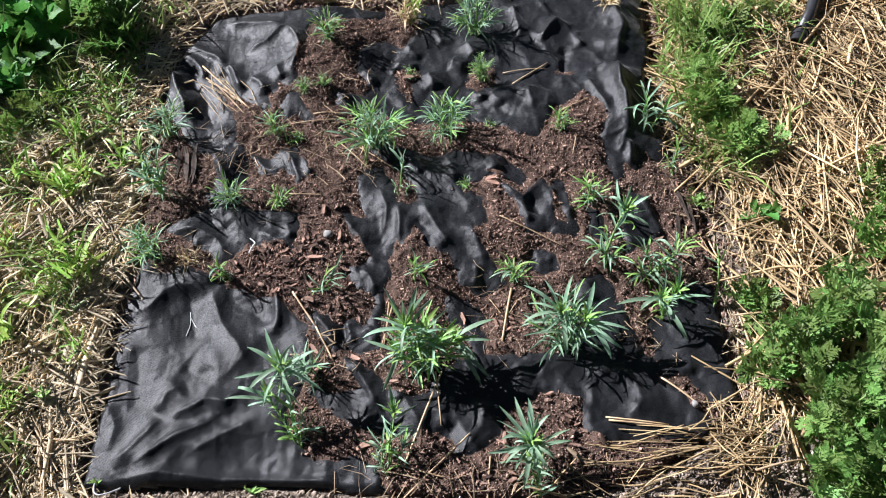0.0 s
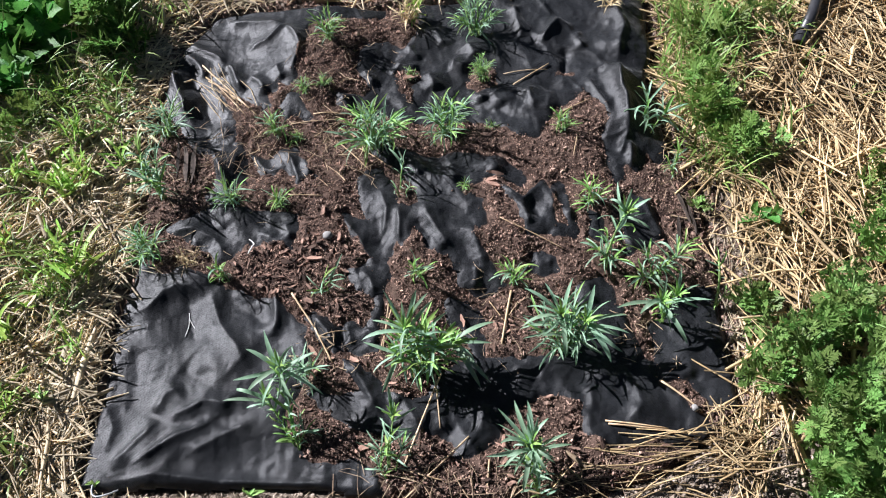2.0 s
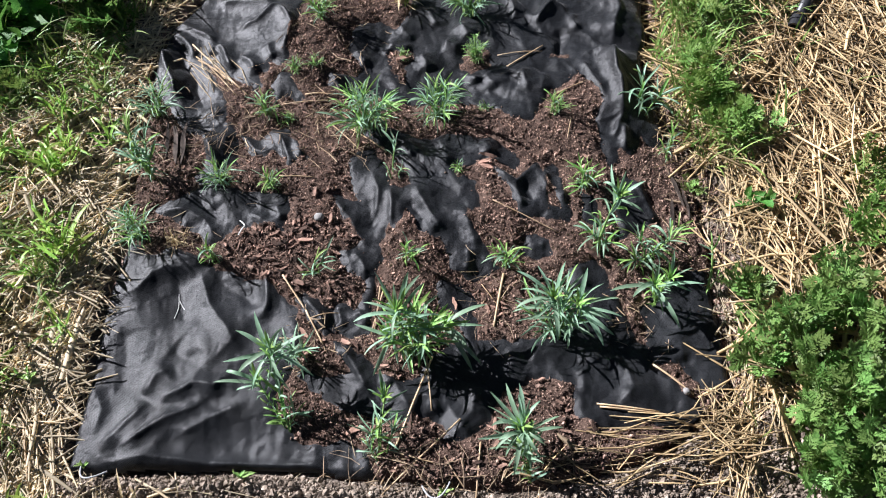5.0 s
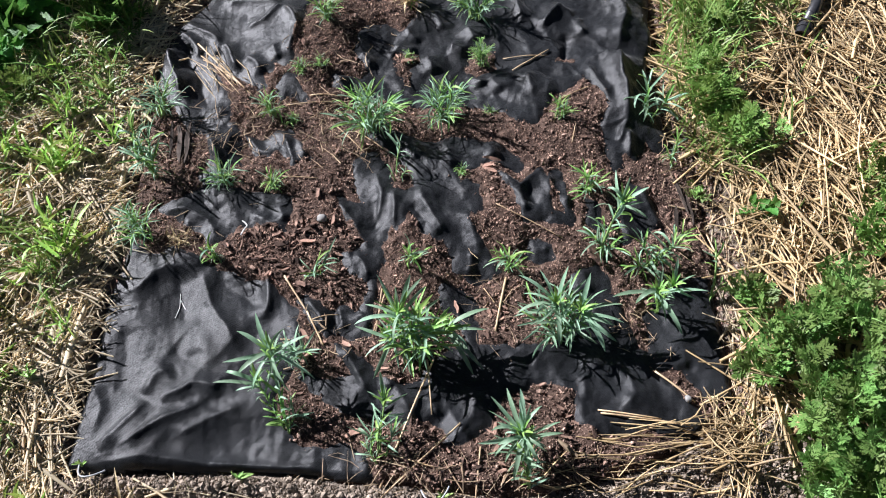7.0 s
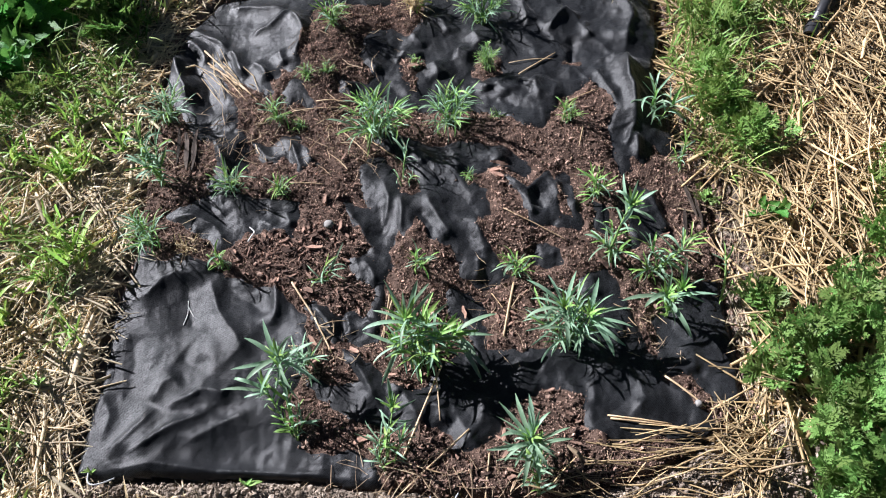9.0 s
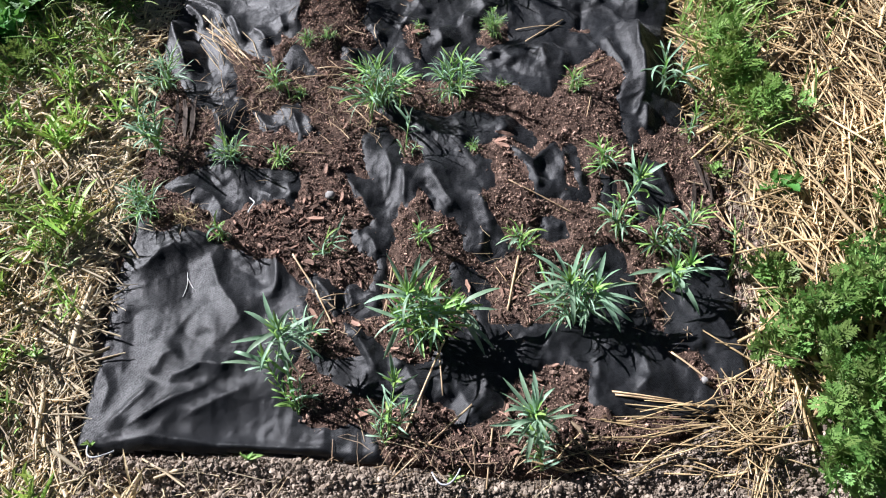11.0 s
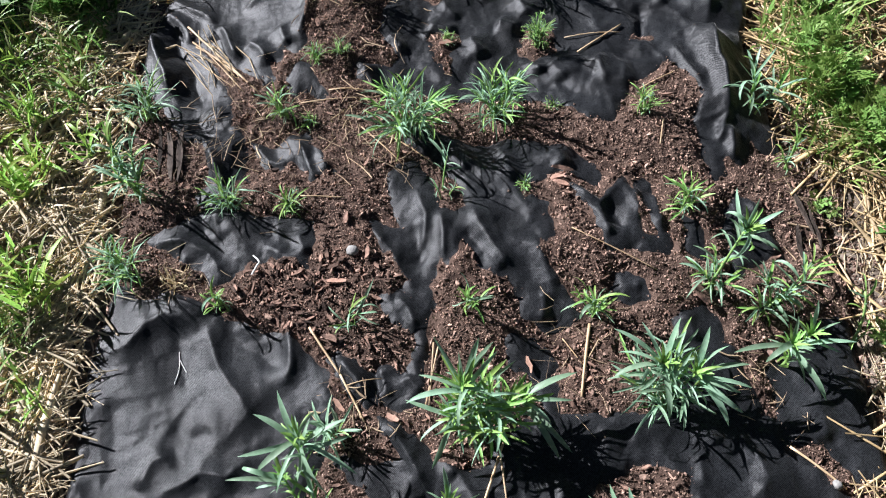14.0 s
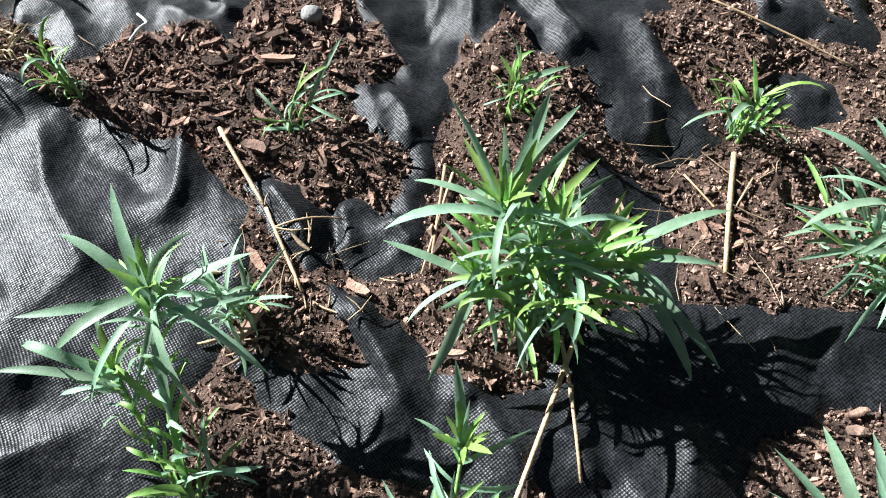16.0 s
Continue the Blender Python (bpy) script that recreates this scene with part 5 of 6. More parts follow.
bush(-0.309, 0.205, SMALL, 0.018, 0.045, 5, 0.036, 5, 131, 0.3)
bush(-0.266, 0.195, SMALL, 0.012, 0.020, 4, 0.022, 3, 132, 0.5)
bush(-0.060, 0.371, SMALL, 0.012, 0.020, 5, 0.018, 4, 133, 0.8)
bush(0.108, 0.230, SMALL, 0.012, 0.016, 4, 0.018, 3, 134, 0.7)
pink(0.440, 0.122, "thin weedy seedling at the sheet's edge", [(0.004, 0.018, 0.055, 8, 0.030, 0.2), (-0.01, 0.006, 0.03, 6, 0.028)], 135, 0.5)
pink(0.484, -0.135, "thin upright weed at the sheet's edge", [(-0.008, 0.03, 0.085, 5, 0.030, 0.3), (0.01, 0, 0.03, 3, 0.03)], 136, 0.4)


def weed(x, y, label, stems, height, spread, length, leaves, shapes, seed, name="weed", category="weed", stem_material=None):
    """A leafy weed: stems fanning out from one foot, leaves spiralling up each."""
    rng = np.random.default_rng(seed)
    plant = foot(name, x, y)
    for i in range(stems):
        a = i * 2.4 + rng.normal(0, 0.3)
        r = spread * math.sqrt((i + 0.3) / stems)
        tip = Vector((r * math.cos(a), r * math.sin(a), height * rng.uniform(0.7, 1.1) * (1 - 0.35 * i / stems)))
        pts = shoot_curve(tip, 8)
        v, f = tube(pts, [0.0022 * (1 - 0.6 * k / 8) for k in range(9)])
        part("stem", raw_mesh("stem", v, f, stem_material or M_STEM), plant)
        for k in range(leaves):
            u = 0.25 + 0.75 * k / max(1, leaves - 1)
            j = min(7, int(u * 8))
            p = pts[j].lerp(pts[j + 1], u * 8 - j)
            az = k * 2.4 + i + rng.normal(0, 0.3)
            lift = radians(18 + 45 * u * u + rng.normal(0, 22))
            d = Vector((math.cos(az) * math.cos(lift), math.sin(az) * math.cos(lift), math.sin(lift)))
            size = length * (1.1 - 0.45 * u) * rng.uniform(0.7, 1.2)
            part("leaf", shapes[int(rng.integers(len(shapes)))], plant, leaf_pose(p, d, size, 1, rng.normal(0, 32)))
    return tagged(plant, label, category, group="weeds round the bed")


FEATHER = "lush green weed with finely cut feathery leaves"
CUTLEAF = "lush green weed with deeply cut lobed leaves"
weed(0.530, 0.258, FEATHER, 8, 0.075, 0.065, 0.048, 8, FERNS, 201)
weed(0.565, 0.175, FEATHER, 6, 0.065, 0.055, 0.046, 7, FERNS, 202)
weed(0.520, 0.330, FEATHER, 3, 0.08, 0.045, 0.045, 7, FERNS, 203)
weed(0.515, 0.450, FEATHER, 2, 0.06, 0.070, 0.055, 7, FERNS, 204)
weed(0.570, 0.490, FEATHER, 4, 0.055, 0.060, 0.055, 7, FERNS, 205)
weed(0.592, -0.230, CUTLEAF, 6, 0.11, 0.080, 0.038, 13, CUTS, 206)
weed(0.540, -0.150, CUTLEAF, 4, 0.035, 0.045, 0.038, 7, CUTS, 260)
weed(0.540, -0.265, CUTLEAF, 4, 0.035, 0.040, 0.036, 7, CUTS, 261)
weed(0.600, -0.430, CUTLEAF, 6, 0.080, 0.065, 0.038, 10, CUTS, 264)
weed(0.690, -0.520, CUTLEAF, 6, 0.10, 0.080, 0.050, 7, CUTS, 262)
weed(0.790, -0.540, CUTLEAF, 6, 0.08, 0.080, 0.050, 7, CUTS, 263)
weed(0.660, -0.190, CUTLEAF, 7, 0.14, 0.090, 0.038, 13, CUTS, 207)
weed(0.615, -0.345, CUTLEAF, 8, 0.14, 0.085, 0.038, 13, CUTS, 208)
weed(0.690, -0.300, CUTLEAF, 8, 0.15, 0.095, 0.038, 13, CUTS, 209)
weed(0.654, -0.431, CUTLEAF, 7, 0.12, 0.080, 0.038, 13, CUTS, 210)
weed(0.772, -0.440, CUTLEAF, 7, 0.13, 0.090, 0.038, 13, CUTS, 211)
weed(0.786, -0.199, CUTLEAF, 7, 0.13, 0.090, 0.038, 13, CUTS, 212)
weed(0.766, -0.043, FEATHER, 4, 0.09, 0.070, 0.055, 6, FERNS, 213)
weed(0.769, 0.063, FEATHER, 3, 0.08, 0.060, 0.050, 6, FERNS, 214)
weed(0.479, 0.051, "small green weed at the bed's edge", 2, 0.02, 0.020, 0.024, 4, FERNS, 215)
weed(0.581, 0.018, "small broad-leaved weed in the straw", 2, 0.04, 0.025, 0.040, 4, OVALS, 216)
weed(0.638, 0.519, "small feathery weed beside the pipe", 3, 0.07, 0.05, 0.045, 6, FERNS, 217)
weed(-0.755, 0.535, CUTLEAF, 5, 0.080, 0.075, 0.080, 5, CUTS, 220)
weed(-0.710, 0.470, CUTLEAF, 4, 0.055, 0.070, 0.076, 5, CUTS, 221)
weed(-0.740, 0.425, CUTLEAF, 4, 0.050, 0.045, 0.050, 6, CUTS, 228)
weed(-0.815, 0.225, FEATHER, 4, 0.06, 0.06, 0.05, 6, FERNS, 246)
weed(-0.790, 0.600, FEATHER, 4, 0.05, 0.09, 0.066, 7, FERNS, 222)
DARK = "tall dark green weed with broad toothed leaves"
weed(-0.890, 0.430, DARK, 5, 0.050, 0.11, 0.098, 7, OVALS, 243)
weed(-0.880, 0.310, DARK, 5, 0.09, 0.08, 0.055, 9, OVALS, 244)
# extra weed added on the outer side to throw shade over its neighbours
weed(-0.960, 0.270, DARK, 5, 0.10, 0.09, 0.055, 9, OVALS, 247)
weed(-0.940, 0.500, DARK, 6, 0.075, 0.13, 0.098, 7, OVALS, 223)
weed(-0.900, 0.640, DARK, 5, 0.040, 0.13, 0.098, 7, OVALS, 224)
weed(-1.040, 0.380, DARK, 5, 0.075, 0.12, 0.098, 7, OVALS, 225)
weed(-1.080, 0.600, DARK, 5, 0.075, 0.14, 0.098, 7, OVALS, 227)
BRIGHT = "bright green weed seedling among dry straw"
weed(-0.715, 0.060, BRIGHT, 4, 0.05, 0.06, 0.062, 5, BLADE, 230)
weed(-0.616, -0.110, BRIGHT, 3, 0.07, 0.04, 0.07, 4, BLADE, 231)
weed(-0.655, -0.345, BRIGHT, 3, 0.045, 0.05, 0.055, 4, BLADE, 232)
weed(-0.590, -0.350, BRIGHT, 2, 0.03, 0.02, 0.032, 4, SMALLS, 233)
weed(-0.730, -0.190, BRIGHT, 3, 0.045, 0.05, 0.055, 4, BLADE, 234)
weed(-0.660, -0.060, BRIGHT, 3, 0.05, 0.05, 0.055, 4, BLADE, 235)
weed(-0.395, -0.550, "dry grass tuft before the sheet's front corner", 7, 0.040, 0.045, 0.070, 4, DRYBLADES, 275, "grass_clump", "grass", M_DEAD)
weed(-0.530, -0.560, "yellow-green grass clump in dry straw", 6, 0.050, 0.040, 0.070, 4, BLADE, 276, "grass_clump", "grass")
weed(-0.405, -0.570, "small low rosette weed on grey earth", 3, 0.02, 0.02, 0.026, 4, SMALLS, 236)
weed(-0.230, -0.480, "two-leaved sprout at the sheet's front edge", 2, 0.03, 0.010, 0.022, 2, SMALLS, 237)
weed(-0.464, -0.478, "tiny sprout at the sheet's front corner", 2, 0.014, 0.008, 0.013, 3, SMALLS, 238)
weed(0.070, -0.490, "tiny sprout on grey earth", 2, 0.008, 0.008, 0.018, 3, SMALLS, 239)
weed(-0.200, -0.590, "tiny sprout on grey earth", 2, 0.008, 0.008, 0.016, 3, SMALLS, 240)
weed(-0.860, 0.130, FEATHER, 4, 0.07, 0.06, 0.05, 6, FERNS, 241)
BLADES = "clump of bright yellow-green grass blades in dry straw"
for i, (x, y, n, tall, size) in enumerate([(-0.669, 0.054, 5, 0.05, 0.070), (-0.604, -0.118, 4, 0.05, 0.085), (-0.650, -0.170, 4, 0.03, 0.050),
                                           (-0.680, -0.245, 3, 0.06, 0.105), (-0.560, -0.262, 3, 0.03, 0.040), (-0.640, -0.375, 4, 0.05, 0.060),
                                           (-0.695, 0.180, 5, 0.06, 0.075), (-0.672, 0.100, 4, 0.05, 0.070), (-0.600, 0.130, 4, 0.05, 0.055),
                                           (-0.745, -0.080, 4, 0.06, 0.070), (-0.780, 0.080, 4, 0.06, 0.070), (-0.760, 0.300, 4, 0.05, 0.060)]):
    weed(x, y, BLADES, n, tall, 0.035, size, 4, BLADE, 250 + i, "grass_clump", "grass")
TUFT = "tuft of bleached dry grass on the bed's far side"
weed(-0.077, 0.534, TUFT, 9, 0.045, 0.030, 0.055, 5, DRYBLADES, 270, "grass_clump", "grass", M_DEAD)
weed(-0.060, 0.552, "small yellow-green grass clump among dry blades", 5, 0.045, 0.022, 0.045, 4, BLADE, 271, "grass_clump", "grass")
weed(0.352, 0.566, "small heap of tan dry grass on the black sheet", 7, 0.018, 0.030, 0.045, 5, DRYBLADES, 272, "grass_clump", "grass", M_DEAD)
weed(0.505, 0.120, "withered grey-brown plant remains at the sheet's edge", 6, 0.016, 0.028, 0.030, 6, DRYBLADES, 273, "grass_clump", "grass", M_DEAD)
weed(-0.420, -0.086, "pale dry leaf remains beside small seedlings", 6, 0.010, 0.030, 0.030, 5, DRYBLADES, 274, "grass_clump", "grass", M_DEAD)
weed(-0.840, -0.020, BRIGHT, 3, 0.06, 0.05, 0.06, 4, BLADE, 242)


def grass(name, label, count, box, test, length, rng, material=None, droop=1.0, slim=1.0):
    """Grass blades joined in one mesh: tapering strips that lean and bend."""
    p = spots_on(rng, count, box, test, ground)
    n, steps = len(p), 5
    u = np.linspace(0, 1, steps)
    L = rng.lognormal(math.log(length), 0.4, n)
    az = rng.uniform(0, 2 * math.pi, n)
    lean, bend = rng.uniform(0.05, 0.5, n) * droop, rng.uniform(0.2, 1.6, n) * droop
    ang = lean[:, None] + bend[:, None] * u[None]
    out = np.cumsum(np.sin(ang), 1) / steps * L[:, None]
    up = np.cumsum(np.cos(ang), 1) / steps * L[:, None]
    mid = np.stack([p[:, :1] + np.cos(az)[:, None] * out, p[:, 1:2] + np.sin(az)[:, None] * out, p[:, 2:] + up], -1)
    w = slim * (rng.uniform(0.0009, 0.0024, n)[:, None] * np.array([1, 1, 0.9, 0.6, 0.05])[None])[..., None]
    side = np.stack([-np.sin(az), np.cos(az), 0 * az], 1)[:, None, :]
    verts = np.stack([mid - side * w, mid + side * w], 2).reshape(-1, 3)
    f = np.array([(2 * i, 2 * i + 2, 2 * i + 3, 2 * i + 1) for i in range(steps - 1)])
    faces = (f[None] + (np.arange(n) * steps * 2)[:, None, None]).reshape(-1, 4)
    ob = new(name, from_arrays(name, verts, faces, material or M_GRASS))
    return tagged(ob, label, "grass", kind="stuff")


def patchy(x, y, r, seed, share):
    return (grid_noise(x * 9, y * 9, seed) * 0.5 + 0.5 < share) & (-inside(x, y) > 0.06)


grass("grass", "patches of green grass blades growing through dry straw", 5600, (-1.2, -0.5, -0.6, 0.5),
      lambda x, y, r: patchy(x, y, r, 41, 0.46), 0.052, rng, None, 1.1, 1.1)
grass("grass", "thick grass behind the bed's corner", 1000, (-1.1, -0.55, 0.2, 0.8), lambda x, y, r: patchy(x, y, r, 42, 0.5), 0.06, rng)
grass("grass", "green grass tufts along the bed's far side", 2300, (0.47, 0.72, 0.36, 0.85), lambda x, y, r: patchy(x, y, r, 43, 0.75), 0.060, rng)
grass("grass", "sparse grass blades in golden straw", 500, (0.52, 1.2, -0.6, 0.9), lambda x, y, r: patchy(x, y, r, 44, 0.35), 0.055, rng)
grass("grass", "grass beyond the bed", 1500, (-0.55, 0.5, 0.64, 0.95), lambda x, y, r: patchy(x, y, r, 45, 0.5), 0.07, rng)


grass("dead_grass", "dry bleached grass matted over the ground beside the bed", 6000, (-1.2, -0.47, -0.62, 0.5),
      lambda x, y, r: -inside(x, y) > r.uniform(0.05, 0.10, len(x)), 0.045, rng, M_DEAD, 2.2, 0.6)
grass("dead_grass", "dry bleached grass along the bed's edge", 1100, (0.42, 0.62, -0.1, 0.7),
      lambda x, y, r: (-inside(x, y) > r.uniform(0.02, 0.05, len(x))) & (-inside(x, y) < 0.1), 0.04, rng, M_DEAD, 1.5, 0.45)
grass("grass", "low green grass along the bed's edge", 1300, (0.42, 0.60, 0.1, 0.7),
      lambda x, y, r: (-inside(x, y) > 0.02) & (-inside(x, y) < 0.12), 0.045, rng)


grass("dead_grass", "sparse dry grass scattered over the earth farther out", 26000, (-2.6, 2.7, -2.2, 2.8),
      lambda x, y, r: (-inside(x, y) > 0.35) & (np.abs(x) > 0.8 - 0.5 * (y > 0.8)) & (r.uniform(0, 1, len(x)) < np.exp(-((np.hypot(x, y - 0.2) - 0.9) / 0.8) ** 2)), 0.06, rng, M_DEAD, 1.6, 0.9)
grass("grass", "sparse green grass scattered over the earth farther out", 12000, (-2.6, 2.7, -2.2, 2.8),
      lambda x, y, r: patchy(x, y, r, 46, 0.6) & (-inside(x, y) > 0.35) & (np.abs(x) > 0.8 - 0.5 * (y > 0.8)) & (r.uniform(0, 1, len(x)) < np.exp(-((np.hypot(x, y - 0.2) - 0.9) / 0.8) ** 2)), 0.06, rng)


# ---- single things ----
def stalk(x0, y0, x1, y1, width, label, lift=0.004, seed=0):
    """One straw stalk lying across the bed, with a joint and split end."""
    rng = np.random.default_rng(seed)
    n = 7
    pts, a, b = [], Vector((x0, y0, 0)), Vector((x1, y1, 0))
    side = (b - a).orthogonal().normalized()
    za, zb = top(x0, y0), top(x1, y1)
    hump = max(top(*(a.lerp(b, u)).xy) - (za + (zb - za) * u) for u in (0.25, 0.5, 0.75))
    bow = rng.normal(0, 0.02) * (b - a).length
    for i in range(n + 1):
        u = i / n
        p = a.lerp(b, u)
        s = math.sin(math.pi * u)
        pts.append(Vector((p.x - bow * s * (b - a).y, p.y + bow * s * (b - a).x, za + (zb - za) * u + max(0, hump) * s + lift)))
    joint = int(rng.integers(2, 6))
    radii = [width / 2 * (1.18 if i == joint else 1) * (1 - 0.25 * i / n) for i in range(n + 1)]
    v, f = tube(pts, radii, 7)
    ob = new("straw_stalk", raw_mesh("straw_stalk", v, f, M_STALK))
    return tagged(ob, label, "straw stalk", group="straws on the bed")


DRY = "single dry golden straw stalk lying on the bed"
STALKS_FAR = [
    (-0.510, 0.405, -0.354, 0.247, 0.005), (-0.497, 0.375, -0.371, 0.265, 0.004), (-0.475, 0.359, -0.380, 0.250, 0.003),
    (-0.490, 0.365, -0.400, 0.300, 0.003), (-0.259, 0.055, -0.193, 0.053, 0.003), (0.130, 0.375, 0.219, 0.379, 0.003),
    (0.150, 0.338, 0.221, 0.395, 0.005), (0.489, -0.005, 0.519, -0.122, 0.005), (0.129, 0.003, 0.243, -0.056, 0.0026),
    (-0.284, 0.229, -0.194, 0.238, 0.003), (-0.242, 0.252, -0.179, 0.253, 0.003), (-0.187, 0.187, -0.112, 0.112, 0.003),
    (-0.140, 0.167, -0.070, 0.120, 0.003), (0.489, -0.005, 0.560, 0.040, 0.004), (0.270, 0.195, 0.262, 0.150, 0.003),
    (0.240, 0.255, 0.300, 0.290, 0.003),
]
STALKS_NEAR = [
    (0.151, -0.129, 0.137, -0.228, 0.0060), (-0.219, -0.148, -0.170, -0.211, 0.0050), (-0.170, -0.211, -0.133, -0.270, 0.0042),
    (0.042, -0.283, -0.020, -0.480, 0.0050), (0.033, -0.283, 0.047, -0.371, 0.0040), (0.091, -0.384, -0.018, -0.496, 0.0040),
    (0.122, -0.415, 0.116, -0.530, 0.0040), (0.299, -0.351, 0.430, -0.362, 0.0045), (0.295, -0.346, 0.387, -0.355, 0.0040),
    (0.385, -0.278, 0.440, -0.326, 0.0045), (-0.052, -0.164, -0.053, -0.247, 0.0038), (-0.046, -0.170, -0.058, -0.250, 0.0034),
    (0.162, -0.150, 0.140, -0.190, 0.0024), (0.115, -0.150, 0.140, -0.185, 0.0022), (0.060, -0.450, -0.030, -0.430, 0.0030),
    (-0.160, -0.225, -0.115, -0.215, 0.0024),
]
for i, (x0, y0, x1, y1, w) in enumerate(STALKS_FAR + STALKS_NEAR):
    stalk(x0, y0, x1, y1, w * 0.7, DRY, 0.003, 300 + i)
LONG = "long dry straw stalk resting over green weeds"
for i, (x0, y0, x1, y1, w, h) in enumerate([(0.502, -0.175, 0.667, -0.167, 0.0045, 0.03), (0.604, -0.245, 0.722, -0.177, 0.004, 0.05),
                                         (0.500, -0.422, 0.575, -0.402, 0.005, 0.02), (0.519, -0.185, 0.532, -0.272, 0.005, 0.012),
                                         (-0.611, -0.419, -0.594, -0.501, 0.006, 0.012), (-0.580, -0.404, -0.536, -0.514, 0.005, 0.012)]):
    tagged(stalk(x0, y0, x1, y1, w * 0.75, LONG, h, 400 + i), group="straws by the bed")


def rock(name, x, y, size, label, category, material, stretch, seed):
    rng = np.random.default_rng(seed)
    v, f = lump_shape(rng, stretch, 0.12, 2)
    ob = new(name, raw_mesh(name, v * size, [tuple(int(k) for k in q) for q in f], material))
    ob.location = (x, y, top(x, y) + size * stretch[2] * 0.3)
    ob.rotation_euler = (rng.normal(0, 0.1), rng.normal(0, 0.1), rng.uniform(0, 6))
    return tagged(ob, label, category)


def wood_chip(x, y, size, turn, seed):
    rng = np.random.default_rng(seed)
    v, f = flake_shape(rng)
    ob = new("wood_chip", raw_mesh("wood_chip", v * size, [tuple(int(k) for k in q) for q in f], M_CHIP, False))
    ob.location = (x, y, top(x, y) + size * 0.12)
    ob.rotation_euler = (rng.normal(0, 0.12), rng.normal(0, 0.12), turn)
    return tagged(ob, "pale reddish split wood chip lying on dark soil", "wood chip", group="wood chips on the bed")


rock("pebble", -0.172, -0.035, 0.017, "pale grey pebble lying on dark soil", "pebble", M_PEBBLE, (1.1, 0.9, 0.75), 500)
rock("pebble", 0.430, -0.322, 0.012, "small white pebble beside the straw", "pebble", M_PEBBLE, (1, 0.9, 0.8), 501)
for i, (x, y, s, turn) in enumerate([(-0.190, -0.082, 0.028, 0.0), (0.112, 0.090, 0.022, 0.5), (0.072, -0.186, 0.022, 2.0), (0.126, -0.195, 0.020, 1.8),
                                     (0.118, 0.078, 0.022, -0.3), (-0.066, -0.405, 0.024, 0.4), (0.145, -0.205, 0.018, 0.6),
                                     (-0.168, -0.250, 0.020, 2.4), (-0.060, 0.365, 0.03, 0.3), (-0.218, -0.134, 0.017, 0.5)]):
    wood_chip(x, y, s, turn, 510 + i)


def bark_strip(x, y, length, turn, seed):
    """A long split of dark bark lying flat, ragged at both ends."""
    rng = np.random.default_rng(seed)
    v, f = flake_shape(rng)
    v = v * np.array([length, length * 0.30, length * 0.35])
    ob = new("bark_strip", raw_mesh("bark_strip", v, [tuple(int(k) for k in q) for q in f], M_DARKBARK, False))
    ob.location = (x, y, top(x, y) + 0.005)
    ob.rotation_euler = (rng.normal(0, 0.15), rng.normal(0, 0.06), turn)
    return tagged(ob, "long dark weathered bark strip lying on soil", "bark strip", group="bark strips on the bed")


for i, (x, y, length, turn) in enumerate([(-0.490, 0.135, 0.080, 1.75), (-0.471, 0.124, 0.090, 1.79), (-0.461, 0.142, 0.070, 1.72), (-0.452, 0.110, 0.055, 1.65),
                                          (0.452, 0.055, 0.070, 1.80), (0.466, 0.020, 0.060, 1.70), (0.440, 0.000, 0.050, 1.60)]):
    bark_strip(x, y, length, turn, 540 + i)


def wiry(name, points, radius, label, category, material):
    """A thin bent wire or thread through a few points, smoothed."""
    cu = bpy.data.curves.new(name, "CURVE")
    cu.dimensions, cu.bevel_depth, cu.bevel_resolution = "3D", radius, 2
    sp = cu.splines.new("NURBS")
    sp.points.add(len(points) - 1)
    for q, (x, y, h) in zip(sp.points, points):
        q.co = (x, y, top(x, y) + h, 1)
    sp.use_endpoint_u, sp.order_u = True, 3
    cu.materials.append(material)
    return tagged(new(name, cu), label, category)


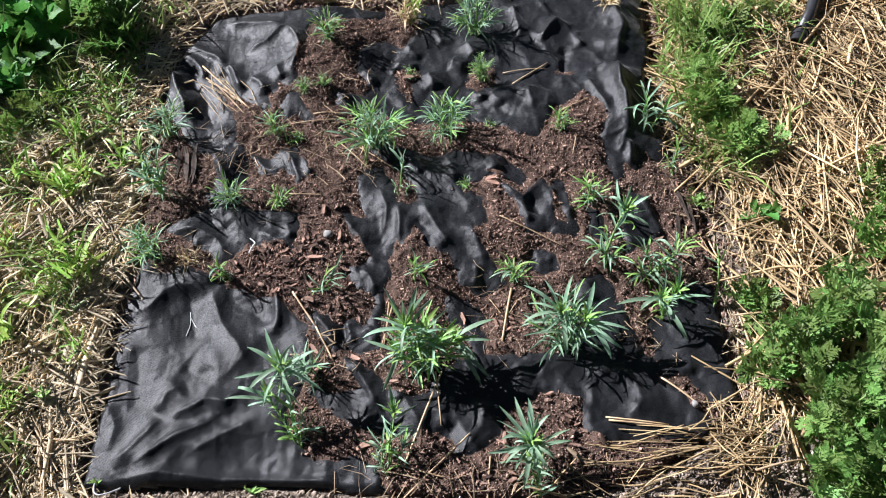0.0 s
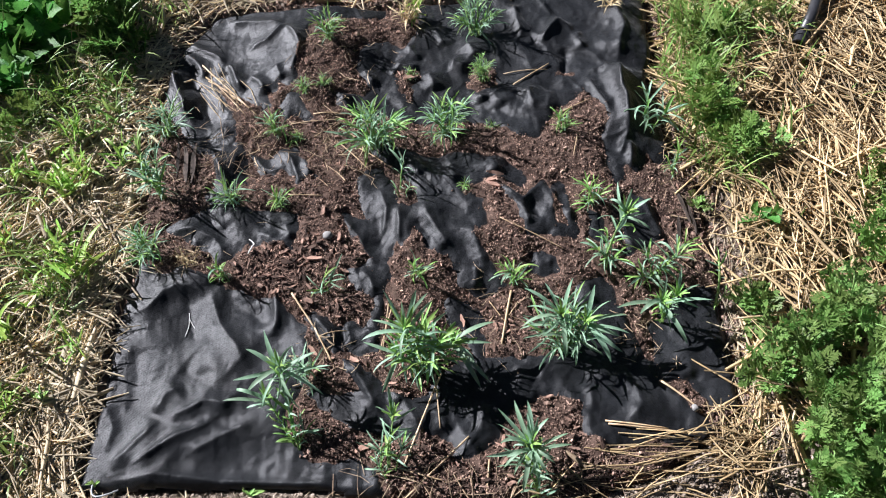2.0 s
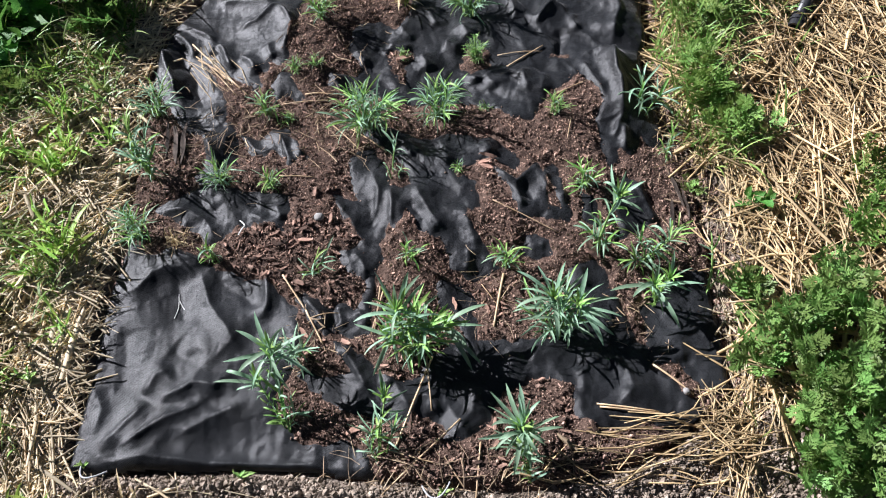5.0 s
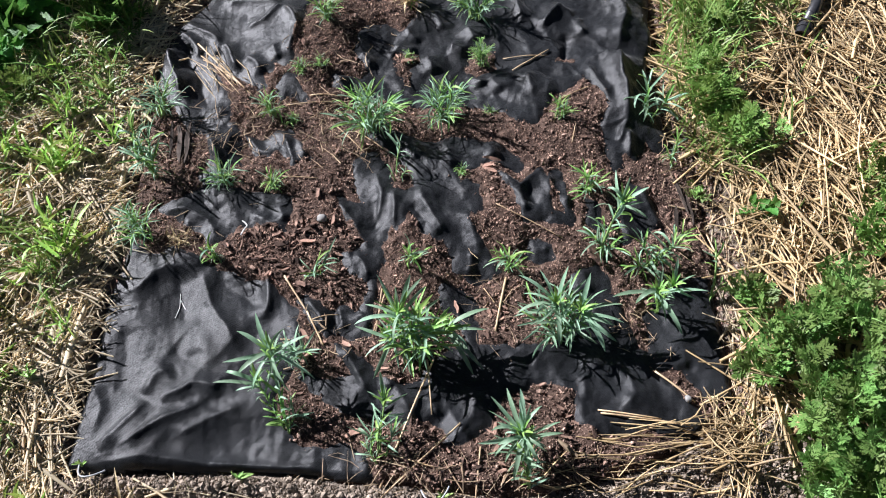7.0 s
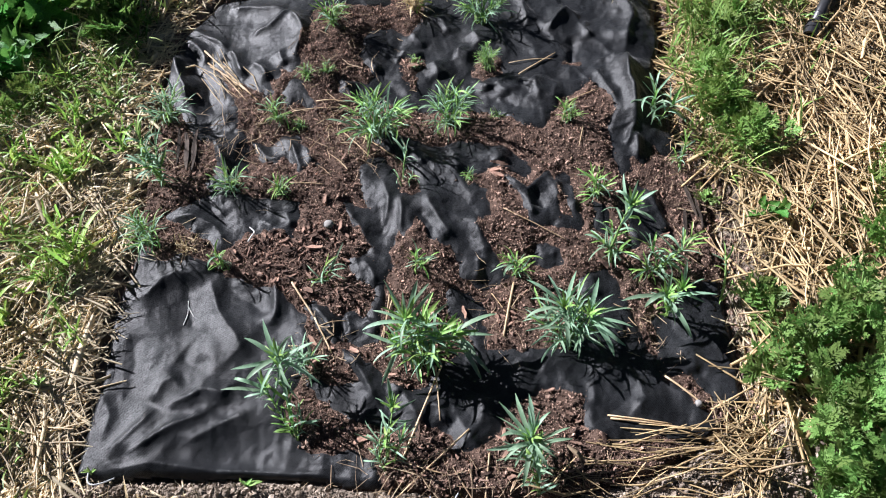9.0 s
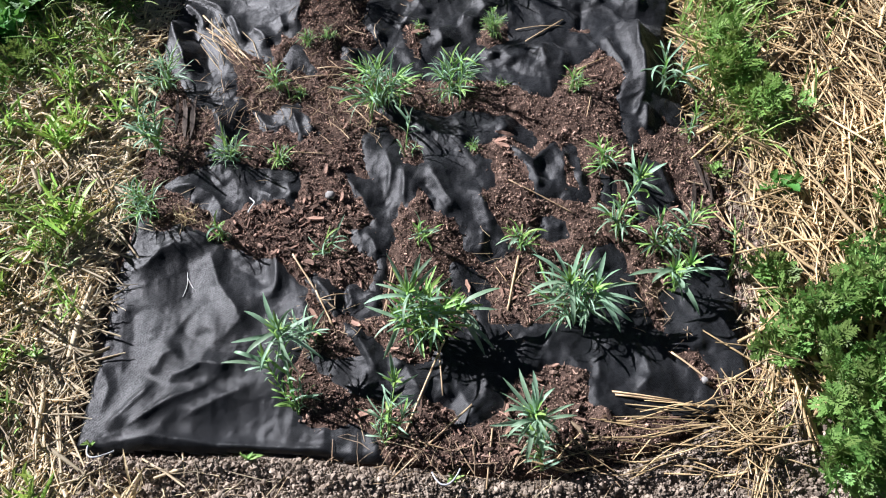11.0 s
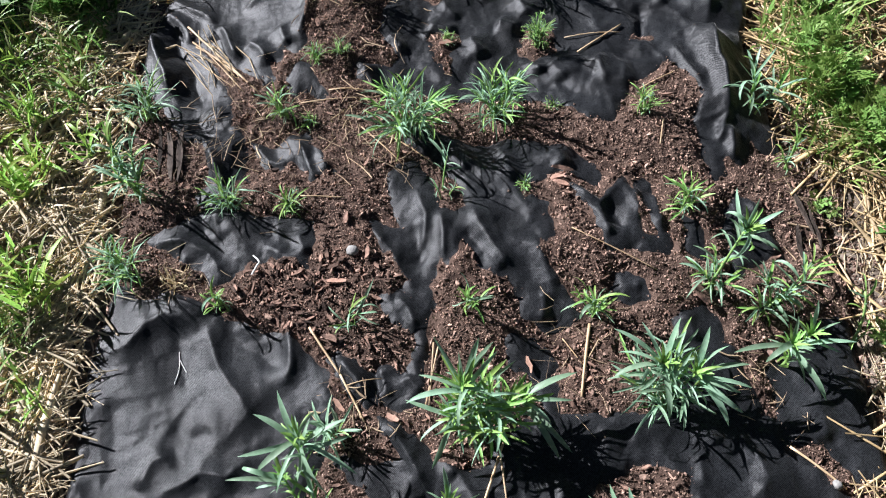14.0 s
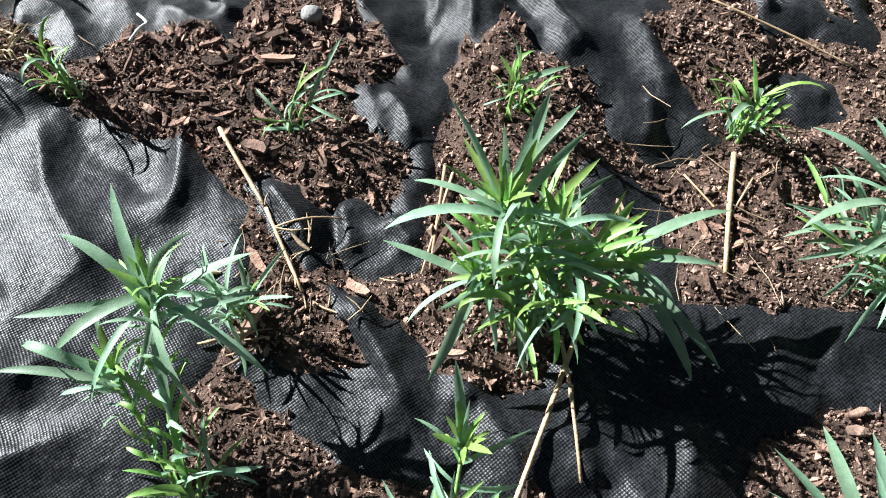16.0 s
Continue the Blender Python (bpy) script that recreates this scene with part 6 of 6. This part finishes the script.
wiry("thread", [(-0.397, -0.180, 0.001), (-0.393, -0.196, 0.001), (-0.391, -0.208, 0.001), (-0.393, -0.226, 0.001)], 0.0006,
     "short frayed white thread on the black sheet", "thread", M_THREAD)
wiry("thread", [(-0.393, -0.192, 0.001), (-0.388, -0.200, 0.001), (-0.381, -0.208, 0.001)], 0.0006, "short frayed white thread on the black sheet", "thread", M_THREAD)
wiry("root", [(-0.312, -0.045, 0.012), (-0.300, -0.052, 0.012), (-0.302, -0.065, 0.012), (-0.308, -0.075, 0.006)], 0.0012,
     "pale dry curled root on the bed", "root", M_THREAD)
wiry("ground_staple", [(-0.462, -0.480, 0.012), (-0.460, -0.496, 0.022), (-0.440, -0.498, 0.022), (-0.424, -0.484, 0.012)], 0.0013,
     "bent grey wire staple holding the sheet's corner", "wire staple", M_WIRE)
wiry("ground_staple", [(0.040, -0.480, 0.010), (0.050, -0.500, 0.012), (0.072, -0.497, 0.014), (0.080, -0.474, 0.012)], 0.0013,
     "bent grey wire staple at the sheet's front edge", "wire staple", M_WIRE)


def drip_pipe():
    """A black garden pipe with a ribbed coupling at its open end, lying in the straw."""
    pipe = new("garden_pipe")
    pipe.location = (0.720, 0.446, 0.048)
    run = [Vector((0.0, 0.0, 0.0)), Vector((0.030, 0.06, 0.006)), Vector((0.058, 0.13, 0.010)), Vector((0.085, 0.22, 0.010)),
           Vector((0.12, 0.36, 0.006)), Vector((0.16, 0.60, 0.0))]
    v, f = tube(run, [0.0115] * 6, 16)
    part("pipe", raw_mesh("pipe", v, f, M_RUBBER), pipe)
    d = (run[1] - run[0]).normalized()

    def ring(name, start, length, outer, inner):
        """A hollow collar."""
        a = d.orthogonal().normalized()
        b = d.cross(a)
        prof = [(0, inner), (0, outer), (length, outer), (length, inner)]
        vv, ff = [], []
        for s, r in prof:
            for k in range(18):
                w = k * math.pi / 9
                vv.append(d * (start + s) + (a * math.cos(w) + b * math.sin(w)) * r)
        for i in range(4):
            j = (i + 1) % 4
            for k in range(18):
                k2 = (k + 1) % 18
                ff.append((i * 18 + k, i * 18 + k2, j * 18 + k2, j * 18 + k))
        part(name, raw_mesh(name, vv, ff, M_RUBBER, False), pipe)
    ring("coupling", -0.022, 0.030, 0.0140, 0.0095)
    ring("collar", -0.006, 0.006, 0.0158, 0.010)
    ring("collar", 0.010, 0.004, 0.0153, 0.010)
    return tagged(pipe, "black plastic garden pipe with coupling lying on straw", "garden pipe")


drip_pipe()
